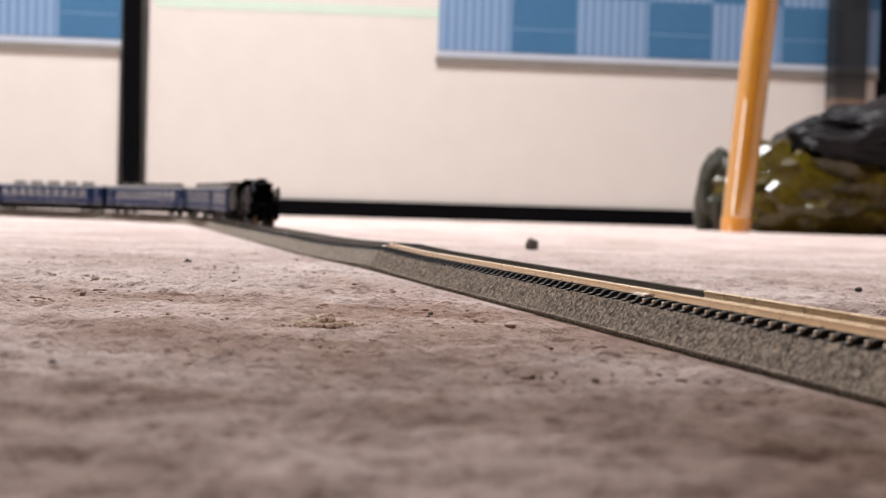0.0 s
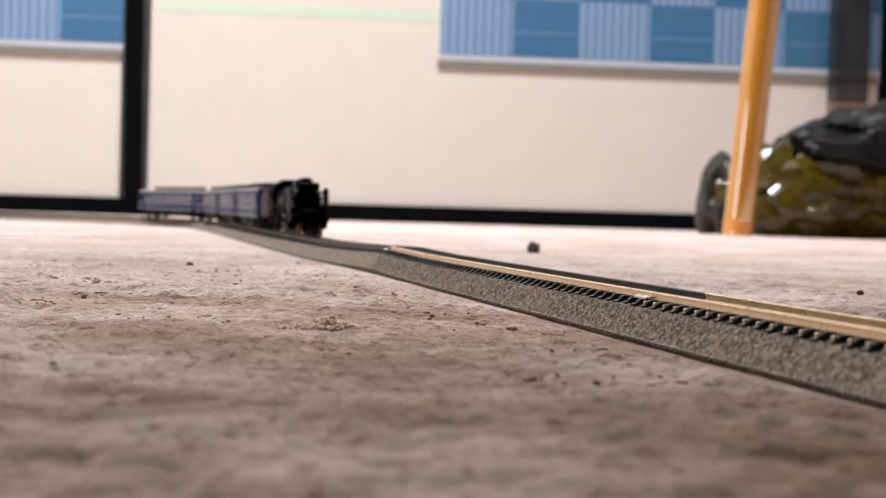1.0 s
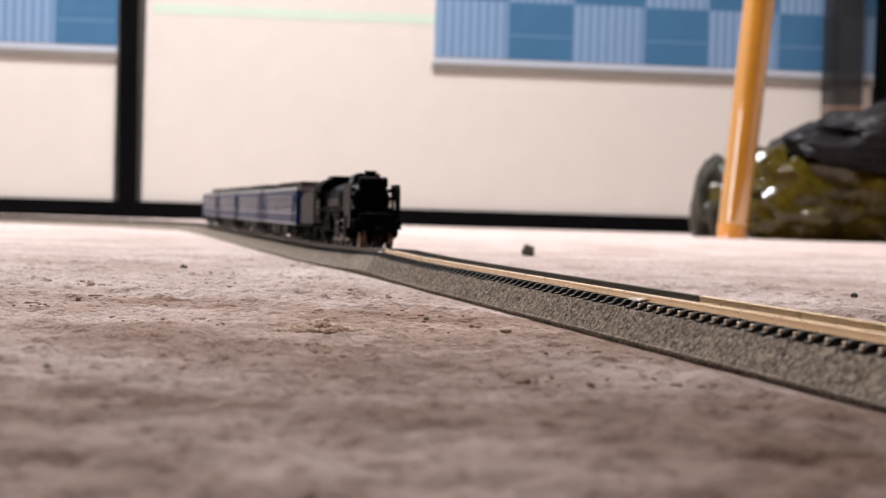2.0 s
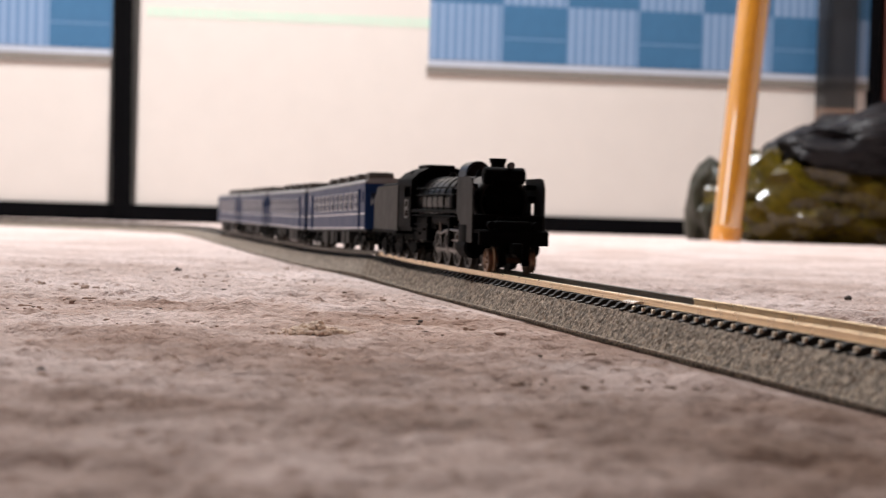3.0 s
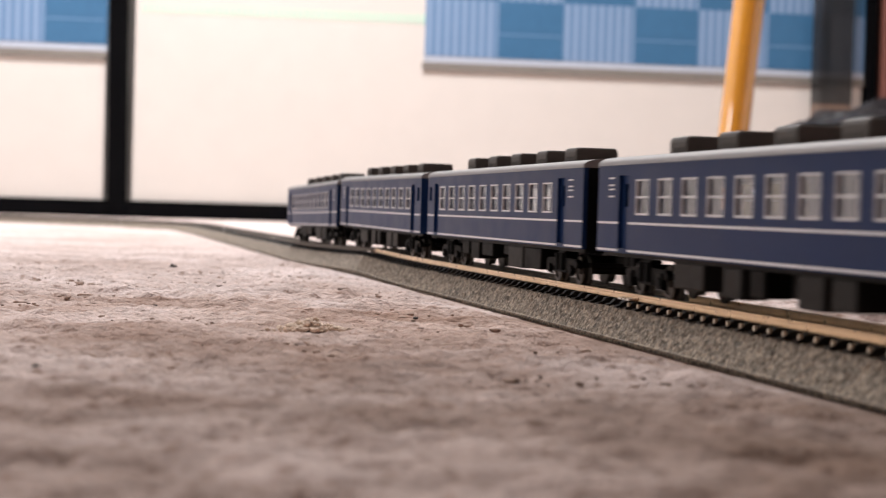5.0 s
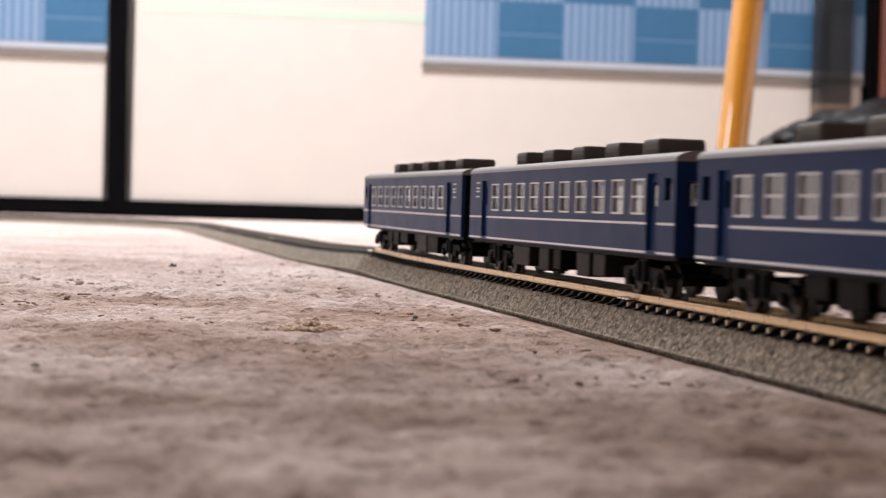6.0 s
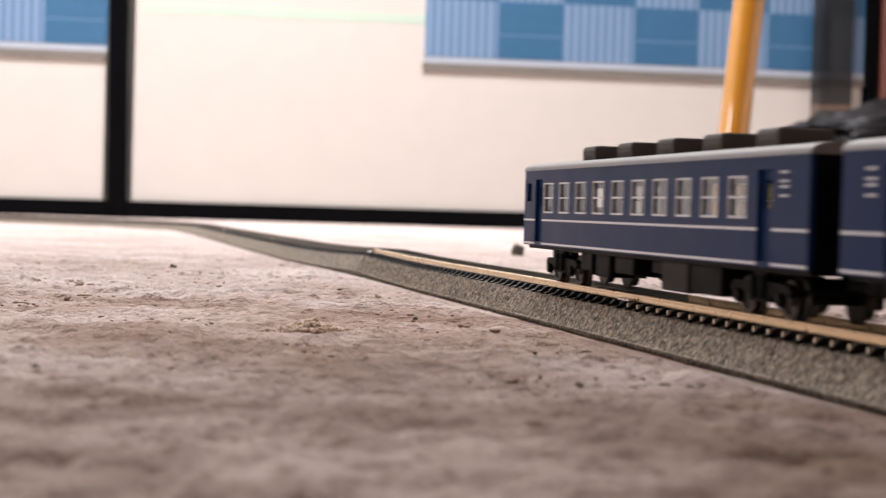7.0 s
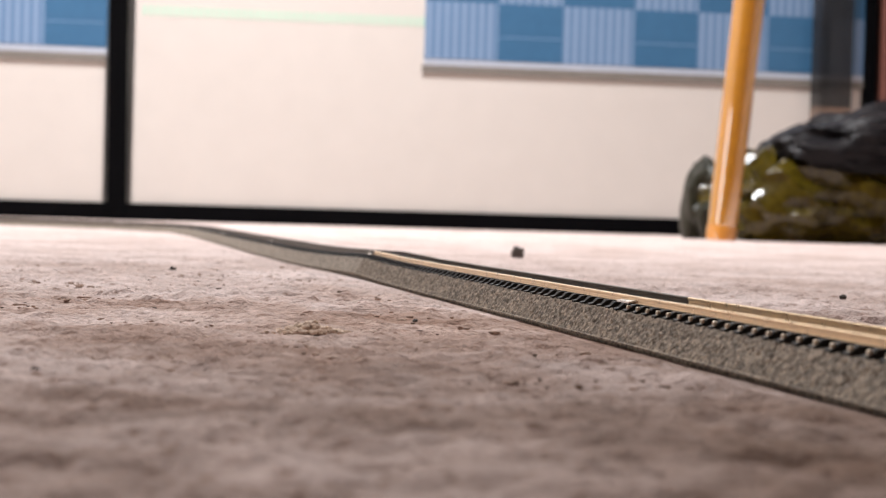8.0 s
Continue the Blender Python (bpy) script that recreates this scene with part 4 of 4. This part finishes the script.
def build_loco():
    g = thing("steam_locomotive", "black toy steam locomotive with tender and smoke deflectors", "locomotive")
    # boiler with its bands
    bm = B()
    turned(bm, (61, 0, 17.2), (1, 0, 0), [(0, 7.3), (39, 7.2), (40, 7.0), (68, 6.9), (71.5, 6.9), (73.7, 6.5), (74.3, 5.8)], 40)
    boiler = part("boiler", bm, M_BLACK3, g, "dull black boiler barrel", smooth=40)
    for x in (70, 77, 84, 91, 98, 105, 118):
        bm = B()
        r = 7.38 if x < 100 else 7.12
        turned(bm, (x, 0, 17.2), (1, 0, 0), [(0, r - 0.3), (0, r), (0.7, r), (0.7, r - 0.3)], 40)
        part("boiler_band", bm, M_BLACK, boiler, smooth=40)
    bm = B()
    turned(bm, (135.1, 0, 17.2), (1, 0, 0), [(0, 5.6), (0.6, 5.4), (1.1, 4.6), (1.3, 0.8), (1.9, 0.5)], 32)
    for a in (-1.5, 1.5):
        box(bm, 135.7, 136.5, -5.0, -1, 17.2 + a - 0.25, 17.2 + a + 0.25)
    part("smokebox_door", bm, M_BLACK, boiler, "round black smokebox door", smooth=40)
    bm = B()
    turned(bm, (128.5, 0, 23.2), (0, 0, 1), [(0, 2.9), (0.8, 2.2), (3.6, 1.75), (4.0, 2.05), (5.0, 2.25), (5.0, 1.6), (3.0, 1.4)], 28)
    part("chimney", bm, M_BLACK, boiler, "short flared chimney", smooth=40)
    bm = B()
    dome = []
    for i in range(17):
        a = math.pi * i / 16
        dome.append((3.3 * math.cos(a), 24.8 + 3.3 * math.sin(a)))
    dome += [(-3.9, 22.5), (3.9, 22.5)]
    along(bm, dome, 99.4, 108.6)
    bmesh.ops.bevel(bm, geom=[e for e in bm.edges if abs(e.verts[0].co.x - e.verts[1].co.x) < 0.01 and e.verts[0].co.x > 107], offset=0.5, segments=2, affect="EDGES")
    part("dome", bm, M_BLACK3, boiler, "long rounded steam dome", smooth=40)
    for x in (116.5, 85.5):
        bm = B()
        turned(bm, (x, -1.6, 23), (0, 0, 1), [(0, 1.1), (1.6, 1.1), (2.2, 0.7), (2.6, 0.5)], 14)
        part("safety_valve", bm, M_BLACK, boiler, smooth=40)
    bm = B()
    tube(bm, (134.6, -5.0, 23.7), (134.6, 5.0, 23.7), 2.15, seg=24)
    for y in (-5.1, 5.1):
        tube(bm, (134.6, y - 0.2, 23.7), (134.6, y + 0.2, 23.7), 1.7, seg=24)
    for y in (-3, 3):
        box(bm, 132.8, 136.4, y - 0.3, y + 0.3, 20.5, 23.5)
    part("feedwater_heater", bm, M_BLACK, boiler, "black cylinder across the smokebox", smooth=40)
    bm = B()
    tube(bm, (135.4, 1.2, 26.2), (137.2, 1.2, 26.2), 0.7, 0.95, seg=18)
    hl = part("headlight", bm, M_BLACK, boiler, smooth=40)
    bm = B()
    tube(bm, (137.2, 1.2, 26.2), (137.3, 1.2, 26.2), 0.75, seg=18)
    part("lens", bm, M_LENS, hl, "clear lamp lens")
    # pipes and handrails along the barrel
    for side in (-1, 1):
        for z, r, x0, x1, off in ((20.9, 0.22, 66, 133, 7.9), (19.0, 0.28, 66, 121, 8.0)):
            bm = B()
            tube(bm, (x0, side * off, z), (x1, side * off, z), r, seg=8)
            for x in range(int(x0) + 4, int(x1), 12):
                tube(bm, (x, side * (off - 1.8), z), (x, side * off, z), r * 0.8, seg=6)
            part("pipe", bm, M_BLACK, boiler)
        # sand pipes falling from the dome
        for x in (101, 108):
            bm = B()
            pts = [Vector((x, side * (math.sin(a) * 7.55), 17.2 + math.cos(a) * 7.55)) for a in (0.45, 0.8, 1.15, 1.5, 1.75)]
            for p, q in zip(pts, pts[1:]):
                tube(bm, p, q, 0.25, seg=6)
            part("sand_pipe", bm, M_BLACK, boiler)
        # running board
        bm = B()
        box(bm, 64, 124, *sorted((side * 5.5, side * 9.0)), 14.7, 15.05, 0.1)
        box(bm, 124, 139, *sorted((side * 4.0, side * 9.0)), 12.4, 13.0, 0.1)
        box(bm, 64, 124, *sorted((side * 8.8, side * 9.1)), 14.1, 14.75, 0.08)
        tube(bm, (64, side * 8.9, 13.3), (122, side * 8.9, 13.3), 0.22, seg=8)
        part("running_board", bm, M_BLACK, g, "narrow black running board")
        # air tanks under the board
        bm = B()
        for x0, x1, z in ((92, 112, 12.4),):
            turned(bm, (x0, side * 7.2, z), (1, 0, 0), [(0, 0.9), (0.6, 1.6), (x1 - x0 - 0.6, 1.6), (x1 - x0, 0.9)], 20)
        part("air_tank", bm, M_BLACK, g, "black air reservoir", smooth=40)
        bm = B()
        box(bm, 114, 118, *sorted((side * 6.5, side * 9.2)), 15.3, 19.0, 0.4)
        tube(bm, (116, side * 7.8, 15), (116, side * 7.8, 20.4), 1.2, seg=14)
        part("pump", bm, M_BLACK, g, "black air pump on the running board", smooth=40)
        # smoke deflector
        bm = B()
        holed(bm, [123.5, 127.9, 131.9, 136.5, 140.4], [7.0, 14.2, 17.1, 20.6, 23.3], *sorted((side * 8.75, side * 9.25)), [(1, 1)] if side > 0 else [])
        # the foot tapers forward and the upper front corner is cut
        for v in bm.verts:
            if v.co.x > 140 and v.co.z > 23:
                v.co.x, v.co.z = 138.8, 22.9
            elif v.co.z < 8:
                v.co.x = 134.5 + (v.co.x - 123.5) * 0.36
        d = part("smoke_deflector", bm, M_DEFLECT, g, "flat black smoke deflector plate")
        bm = B()
        for z in (17.6, 20.4):
            box(bm, 127, 133.5, *sorted((side * 6.2, side * 8.8)), z, z + 1.2)
        part("bracket", bm, M_BLACK, d)
        # cylinder and valve chest
        bm = B()
        turned(bm, (126.0, side * 7.2, 5.6), (1, 0, 0), [(0, 2.0), (0.5, 2.6), (9.0, 2.6), (9.6, 2.0)], 24)
        turned(bm, (125.0, side * 7.3, 9.6), (1, 0, 0), [(0, 1.0), (0.4, 1.6), (11.0, 1.6), (11.5, 1.0)], 20)
        box(bm, 126.8, 135, *sorted((side * 5.0, side * 9.4)), 5.4, 11.4, 0.3)
        part("cylinder", bm, M_BLACK, g, "black steam cylinder", smooth=40)
        # slide bars and link plate
        bm = B()
        box(bm, 112, 126, *sorted((side * 7.2, side * 7.9)), 6.8, 7.3)
        box(bm, 112, 126, *sorted((side * 7.2, side * 7.9)), 3.9, 4.4)
        part("slide_bar", bm, M_ROD, g, "dull steel slide bars")
        bm = B()
        box(bm, 110.6, 112.6, *sorted((side * 7.4, side * 8.6)), 5.2, 13.8, 0.3)
        box(bm, 101, 111, *sorted((side * 7.9, side * 8.5)), 12.4, 13.4, 0.2)
        part("link_bracket", bm, M_BLACK, g)
        bm = B()
        tube(bm, (110.0, side * 8.2, 9.8), (101.5, side * 8.2, 8.6), 0.35, seg=8)
        tube(bm, (101.5, side * 8.2, 8.6), (100.6, side * 8.2, 12.0), 0.4, seg=8)
        tube(bm, (110.0, side * 8.2, 9.8), (125.5, side * 8.2, 9.6), 0.3, seg=8)
        part("valve_rod", bm, M_ROD, g, "dull steel valve gear rods", smooth=40)
        # step plates
        for x in (50.0,):
            bm = B()
            box(bm, x - 0.3, x + 1.6, *sorted((side * 8.3, side * 8.9)), 2.2, 7.0)
            box(bm, x - 0.4, x + 1.9, *sorted((side * 7.6, side * 9.2)), 2.2, 2.7)
            part("step", bm, M_BLACK, g)
    # frame, front platform and beam
    bm = B()
    box(bm, 48, 142, -2.8, 2.8, 4.5, 13.5, 0.4)
    box(bm, 136, 146, -8.6, 8.6, 9.4, 10.3, 0.15)
    box(bm, 138.5, 146, -4.5, 4.5, 6.0, 12.5, 0.5)
    box(bm, 139.2, 140.0, -8.6, 8.6, 10.2, 14.0, 0.1)
    part("frame", bm, M_BLACK, g, "black main frame")
    bm = B()
    box(bm, 144.9, 146.5, -8.7, 8.7, 6.6, 10.0, 0.2)
    beam = part("buffer_beam", bm, M_BLACK, g, "black buffer beam")
    bm = B()
    for y in (-2.9, 2.9):
        prism(bm, [(144.5, 6.7), (146.4, 6.7), (147.2, 2.0), (146.2, 1.7)], y - 0.9, y + 0.9)
    part("pilot", bm, M_BLACK, beam)
    bm = B()
    box(bm, 146.8, 150.2, -1.3, 1.3, 4.6, 7.2, 0.4)
    part("coupler", bm, M_BLACK, beam)
    bm = B()
    for y in (-5.6, 5.6):
        tube(bm, (144.5, y, 11.4), (146.2, y, 11.4), 1.0, seg=16)
        box(bm, 144.6, 145.6, y - 0.4, y + 0.4, 9.9, 11.0)
    part("lamp", bm, M_BLACK, beam, smooth=40)
    # leading and trailing wheels
    for x, mat in ((142.6, M_BRASS),):
        wheelset("leading_wheelset", 2.9, 9.0, 2.0, mat, g, x, "brassy leading wheels")
    wheelset("trailing_wheelset", 2.9, 9.0, 2.0, M_WHEEL, g, 58.0, "dark trailing wheels")
    bm = B()
    for y in (-6.6, 6.6):
        prism(bm, [(52, 3.6), (53, 5.2), (63, 5.2), (64, 3.6), (60.5, 2.2), (55.5, 2.2)], y - 0.4, y + 0.4)
    box(bm, 52, 64, -6.5, 6.5, 4.4, 5.4)
    part("trailing_truck", bm, M_BLACK, g)
    # firebox and ash pan
    bm = B()
    box(bm, 61, 86, -6.4, 6.4, 9.6, 17.5, 0.6)
    box(bm, 65, 80, -7.6, 7.6, 6.2, 13.0, 0.4)
    part("firebox", bm, M_BLACK, g, "black firebox")
    # cab
    cab_roof = [(-9.6, 22.9), (-9.3, 24.3), (-7.2, 26.4), (-4.2, 27.8), (0, 28.3), (4.2, 27.8), (7.2, 26.4), (9.3, 24.3), (9.6, 22.9), (8.9, 22.9), (6.6, 25.6), (0, 27.5), (-6.6, 25.6), (-8.9, 22.9)]
    bm = B()
    along(bm, [(y, z - 0.7) for y, z in cab_roof], 44.2, 65.9)
    cab = part("cab", bm, M_BLACK, g, "black cab with an arched roof", smooth=30)
    bm = B()
    box(bm, 49.5, 62.0, -4.2, 4.2, 26.6, 28.1, 0.3)
    box(bm, 54.5, 55.7, -7.6, -6.4, 25.3, 26.2, 0.2)
    part("roof_vent", bm, M_BLACK, cab, "raised roof vent")
    for side in (-1, 1):
        bm = B()
        holed(bm, [46.0, 54.8, 56.5, 60.5, 63.7, 64.7], [9.8, 12.6, 14.9, 15.5, 17.6, 18.5, 21.6, 22.4], *sorted((side * 8.75, side * 9.3)),
              [(2, 1), (2, 3), (1, 5), (2, 5), (3, 5)])
        part("cab_side", bm, M_BLACK, cab, "dull black cab side with open windows")
        for z0, z1 in ((12.6, 14.9), (15.5, 17.6)):
            bm = B()
            ya, yb = sorted((side * 9.2, side * 9.45))
            for b in ((56.3, 56.8, z0 - 0.2, z1 + 0.2), (60.2, 60.7, z0 - 0.2, z1 + 0.2), (56.8, 60.2, z0 - 0.2, z0 + 0.2), (56.8, 60.2, z1 - 0.2, z1 + 0.2)):
                box(bm, b[0], b[1], ya, yb, b[2], b[3])
            part("window_frame", bm, M_WFRAME, cab, "grey window frame")
        bm = B()
        tube(bm, (45.6, side * 9.3, 9.9), (45.6, side * 9.3, 22.3), 0.2, seg=8)
        tube(bm, (65.2, side * 9.3, 12), (65.2, side * 9.3, 20.5), 0.2, seg=8)
        part("handrail", bm, M_BLACK, cab)
        bm = B()
        for k in range(3):
            box(bm, 65 + k * 0.1, 84 - k * 6, *sorted((side * 7.2, side * 8.3)), 10.4 - k * 1.3, 11.0 - k * 1.3)
        part("injector_pipe", bm, M_BLACK, g)
    bm = B()
    # the front wall fills the arch of the roof
    along(bm, [(-8.8, 9.8), (8.8, 9.8), (8.7, 22.2), (6.5, 24.9), (4.2, 26.2), (0, 26.9), (-4.2, 26.2), (-6.5, 24.9), (-8.7, 22.2)], 64.0, 64.6)
    for y in (-6.6, 6.6):
        tube(bm, (64.6, y, 20.6), (65.0, y, 20.6), 1.1, seg=16)
    part("cab_front", bm, M_BLACK, cab)
    bm = B()
    box(bm, 44.5, 65.0, -8.7, 8.7, 8.6, 9.8, 0.2)
    part("cab_floor", bm, M_BLACK, cab)
    # tender
    bm = B()
    prism(bm, [(4.7, 8.4), (4.7, 18.9), (8.2, 19.2), (9.6, 22.0), (44.4, 22.3), (44.9, 21.6), (44.9, 8.4)], -9.3, 9.3)
    bmesh.ops.bevel(bm, geom=list(bm.edges), offset=0.35, segments=2, affect="EDGES")
    tender = part("tender", bm, M_BLACK2, g, "square black tender tank")
    bm = B()
    box(bm, 3.6, 44.4, -9.5, 9.5, 7.5, 8.5, 0.2)
    box(bm, 3.6, 47, -3, 3, 4.0, 7.6, 0.2)
    part("tender_frame", bm, M_BLACK, tender)
    bm = B()
    for i in range(20):
        for j in range(11):
            x, y = 13 + i * 1.4, -7.2 + j * 1.44
            r = random.uniform(0.7, 1.2)
            bmesh.ops.create_icosphere(bm, subdivisions=1, radius=r, matrix=Matrix.Translation((x + random.uniform(-0.4, 0.4), y, 21.9 + random.uniform(0, 0.9) * (1 - abs(j - 5) / 6))))
    coal = part("coal", bm, M_COAL, tender, "heap of black coal")
    for x in (14.0, 37.0):
        bm = B()
        for y in (-6.9, 6.9):
            s = 1 if y > 0 else -1
            prism(bm, [(x - 9.6, 3.4), (x - 8.4, 4.5), (x - 3, 4.4), (x - 1.6, 5.6), (x + 1.6, 5.6), (x + 3, 4.4), (x + 8.4, 4.5), (x + 9.6, 3.4), (x + 8.4, 2.3), (x + 4, 2.6), (x + 2.4, 1.7), (x - 2.4, 1.7), (x - 4, 2.6), (x - 8.4, 2.3)], y - 0.4, y + 0.4)
            for a in (-6.5, 6.5):
                tube(bm, (x + a, y, 2.8), (x + a, y + 1.2 * s, 2.8), 1.1, seg=12)
                box(bm, x + a - 1.2, x + a + 1.2, y - 0.2, y + 0.2 + 0.5 * s, 1.6, 4.6, 0.15)
                box(bm, x + a - 0.45, x + a + 0.45, *sorted((y + s * 0.2, y + s * 1.0)), 4.2, 6.6)
        box(bm, x - 2, x + 2, -6.8, 6.8, 3.4, 4.8)
        b = part("tender_bogie", bm, M_BLACK, g, "black tender bogie")
        for a in (-6.5, 6.5):
            wheelset("wheelset", 2.85, 9.0, 1.9, M_WHEEL, b, x + a)
    bm = B()
    box(bm, -2.0, 5, -0.9, 0.9, 4.6, 5.9, 0.2)
    box(bm, -3.0, -0.6, -1.9, 1.9, 4.2, 6.4, 0.3)
    part("rear_coupler", bm, M_UNDER, g)
    drivers = [driving_wheels(g, x, M_DRIVER) for x in DRIVER_X]
    rods, main_rods = [], []
    for side in (-1, 1):
        bm = B()
        y0, y1 = sorted((side * 6.3, side * 6.75))
        prism(bm, [(DRIVER_X[0] - 0.6, -0.35), (DRIVER_X[0] - 0.6, 0.35), (DRIVER_X[3] + 0.6, 0.35), (DRIVER_X[3] + 0.6, -0.35)], y0, y1)
        for x in DRIVER_X:
            tube(bm, (x, y0 - 0.1, 0), (x, y1 + 0.1, 0), 0.85, seg=14)
        r = part("coupling_rod", bm, M_ROD, g, "dull steel coupling rod", smooth=40)
        rods.append((r, side))
        bm = B()
        y0, y1 = sorted((side * 6.9, side * 7.3))
        prism(bm, [(-0.7, -0.3), (-0.7, 0.3), (MAIN_ROD + 0.6, 0.4), (MAIN_ROD + 0.6, -0.4)], y0, y1)
        for x in (0, MAIN_ROD):
            tube(bm, (x, y0 - 0.15, 0), (x, y1 + 0.15, 0), 0.85, seg=14)
        m = part("main_rod", bm, M_ROD, g, "dull steel connecting rod", smooth=40)
        bm = B()
        box(bm, -1.4, 1.4, *sorted((side * 6.9, side * 8.2)), -1.1, 1.1, 0.2)
        tube(bm, (1, side * 7.5, 0), (9, side * 7.5, 0), 0.35, seg=8)
        h = part("crosshead", bm, M_ROD, g, "dull steel crosshead", smooth=40)
        main_rods.append((m, h))
    return g, drivers, rods, main_rods


M_WFRAME = material("grey_window_frame", (0.09, 0.088, 0.085), 0.5, vary=0.1, scale=400)
M_COAL = material("coal", (0.008, 0.008, 0.009), 0.7, vary=0.4, scale=700, spec=0.12)
M_DRIVER = material("dull_driver", (0.032, 0.027, 0.024), 0.4, metal=0.7, vary=0.2, scale=400)

first_coach = build_coach()
coaches = [first_coach] + [copy_thing(first_coach, Matrix.Identity(4)) for _ in range(3)]
tagged(coaches[0], "last navy blue toy passenger coach with cream lines")
tagged(coaches[3], "navy blue toy passenger coach coupled behind the tender")
loco, drivers, rods, main_rods = build_loco()


# ---- what moves ----
SPEED, TAIL_AT = 197.0, 7.0
PITCH = 148.0


def tail(t):
    return SPEED * (t - TAIL_AT)


def riding(s, base):
    """Pose of a vehicle whose middle is at arc length s and whose bogies stand base apart."""
    a, b = on_track(s + base / 2, 0, RAIL_Z), on_track(s - base / 2, 0, RAIL_Z)
    x = (a - b).normalized()
    y = Vector((0, 0, 1)).cross(x).normalized()
    z = x.cross(y)
    m = Matrix((x, y, z)).transposed().to_4x4()
    return Matrix.Translation((a + b) / 2) @ m


def motions():
    times = [0.1 * i for i in range(81)]
    turned_round = Matrix.Rotation(math.pi, 4, "Z")
    for i, c in enumerate(coaches):
        rows = [(t, riding(tail(t) + HALF + PITCH * i, 98)) for t in times]
        if i % 2:
            rows = [(t, m @ turned_round) for t, m in rows]
        walk(c, rows)
    # the engine's origin is the tender's rear end
    walk(loco, [(t, riding(tail(t) + 593.5 + 101, 36) @ Matrix.Translation((-0.101, 0, 0))) for t in times])
    ticks = [i / FPS for i in range(8 * FPS + 1)]
    for w, x in zip(drivers, DRIVER_X):
        walk(w, [(t, Matrix.Translation((x / 1000, 0, DRIVER_R / 1000)) @ Matrix.Rotation(tail(t) / DRIVER_R, 4, "Y")) for t in ticks])
    for r, side in rods:
        rows = []
        for t in ticks:
            a = tail(t) / DRIVER_R
            rows.append((t, Matrix.Translation((0.0021 * math.cos(a), 0, (DRIVER_R - 2.1 * math.sin(a)) / 1000))))
        walk(r, rows)
    for m, h in main_rods:
        rod_rows, head_rows = [], []
        for t in ticks:
            a = tail(t) / DRIVER_R
            px, pz = DRIVER_X[2] + 2.1 * math.cos(a), DRIVER_R - 2.1 * math.sin(a)
            dz = 5.6 - pz
            reach = math.sqrt(MAIN_ROD * MAIN_ROD - dz * dz)
            rod_rows.append((t, Matrix.Translation((px / 1000, 0, pz / 1000)) @ Matrix.Rotation(-math.asin(dz / MAIN_ROD), 4, "Y")))
            head_rows.append((t, Matrix.Translation(((px + reach) / 1000, 0, 0.0056))))
        walk(m, rod_rows)
        walk(h, head_rows)


motions()
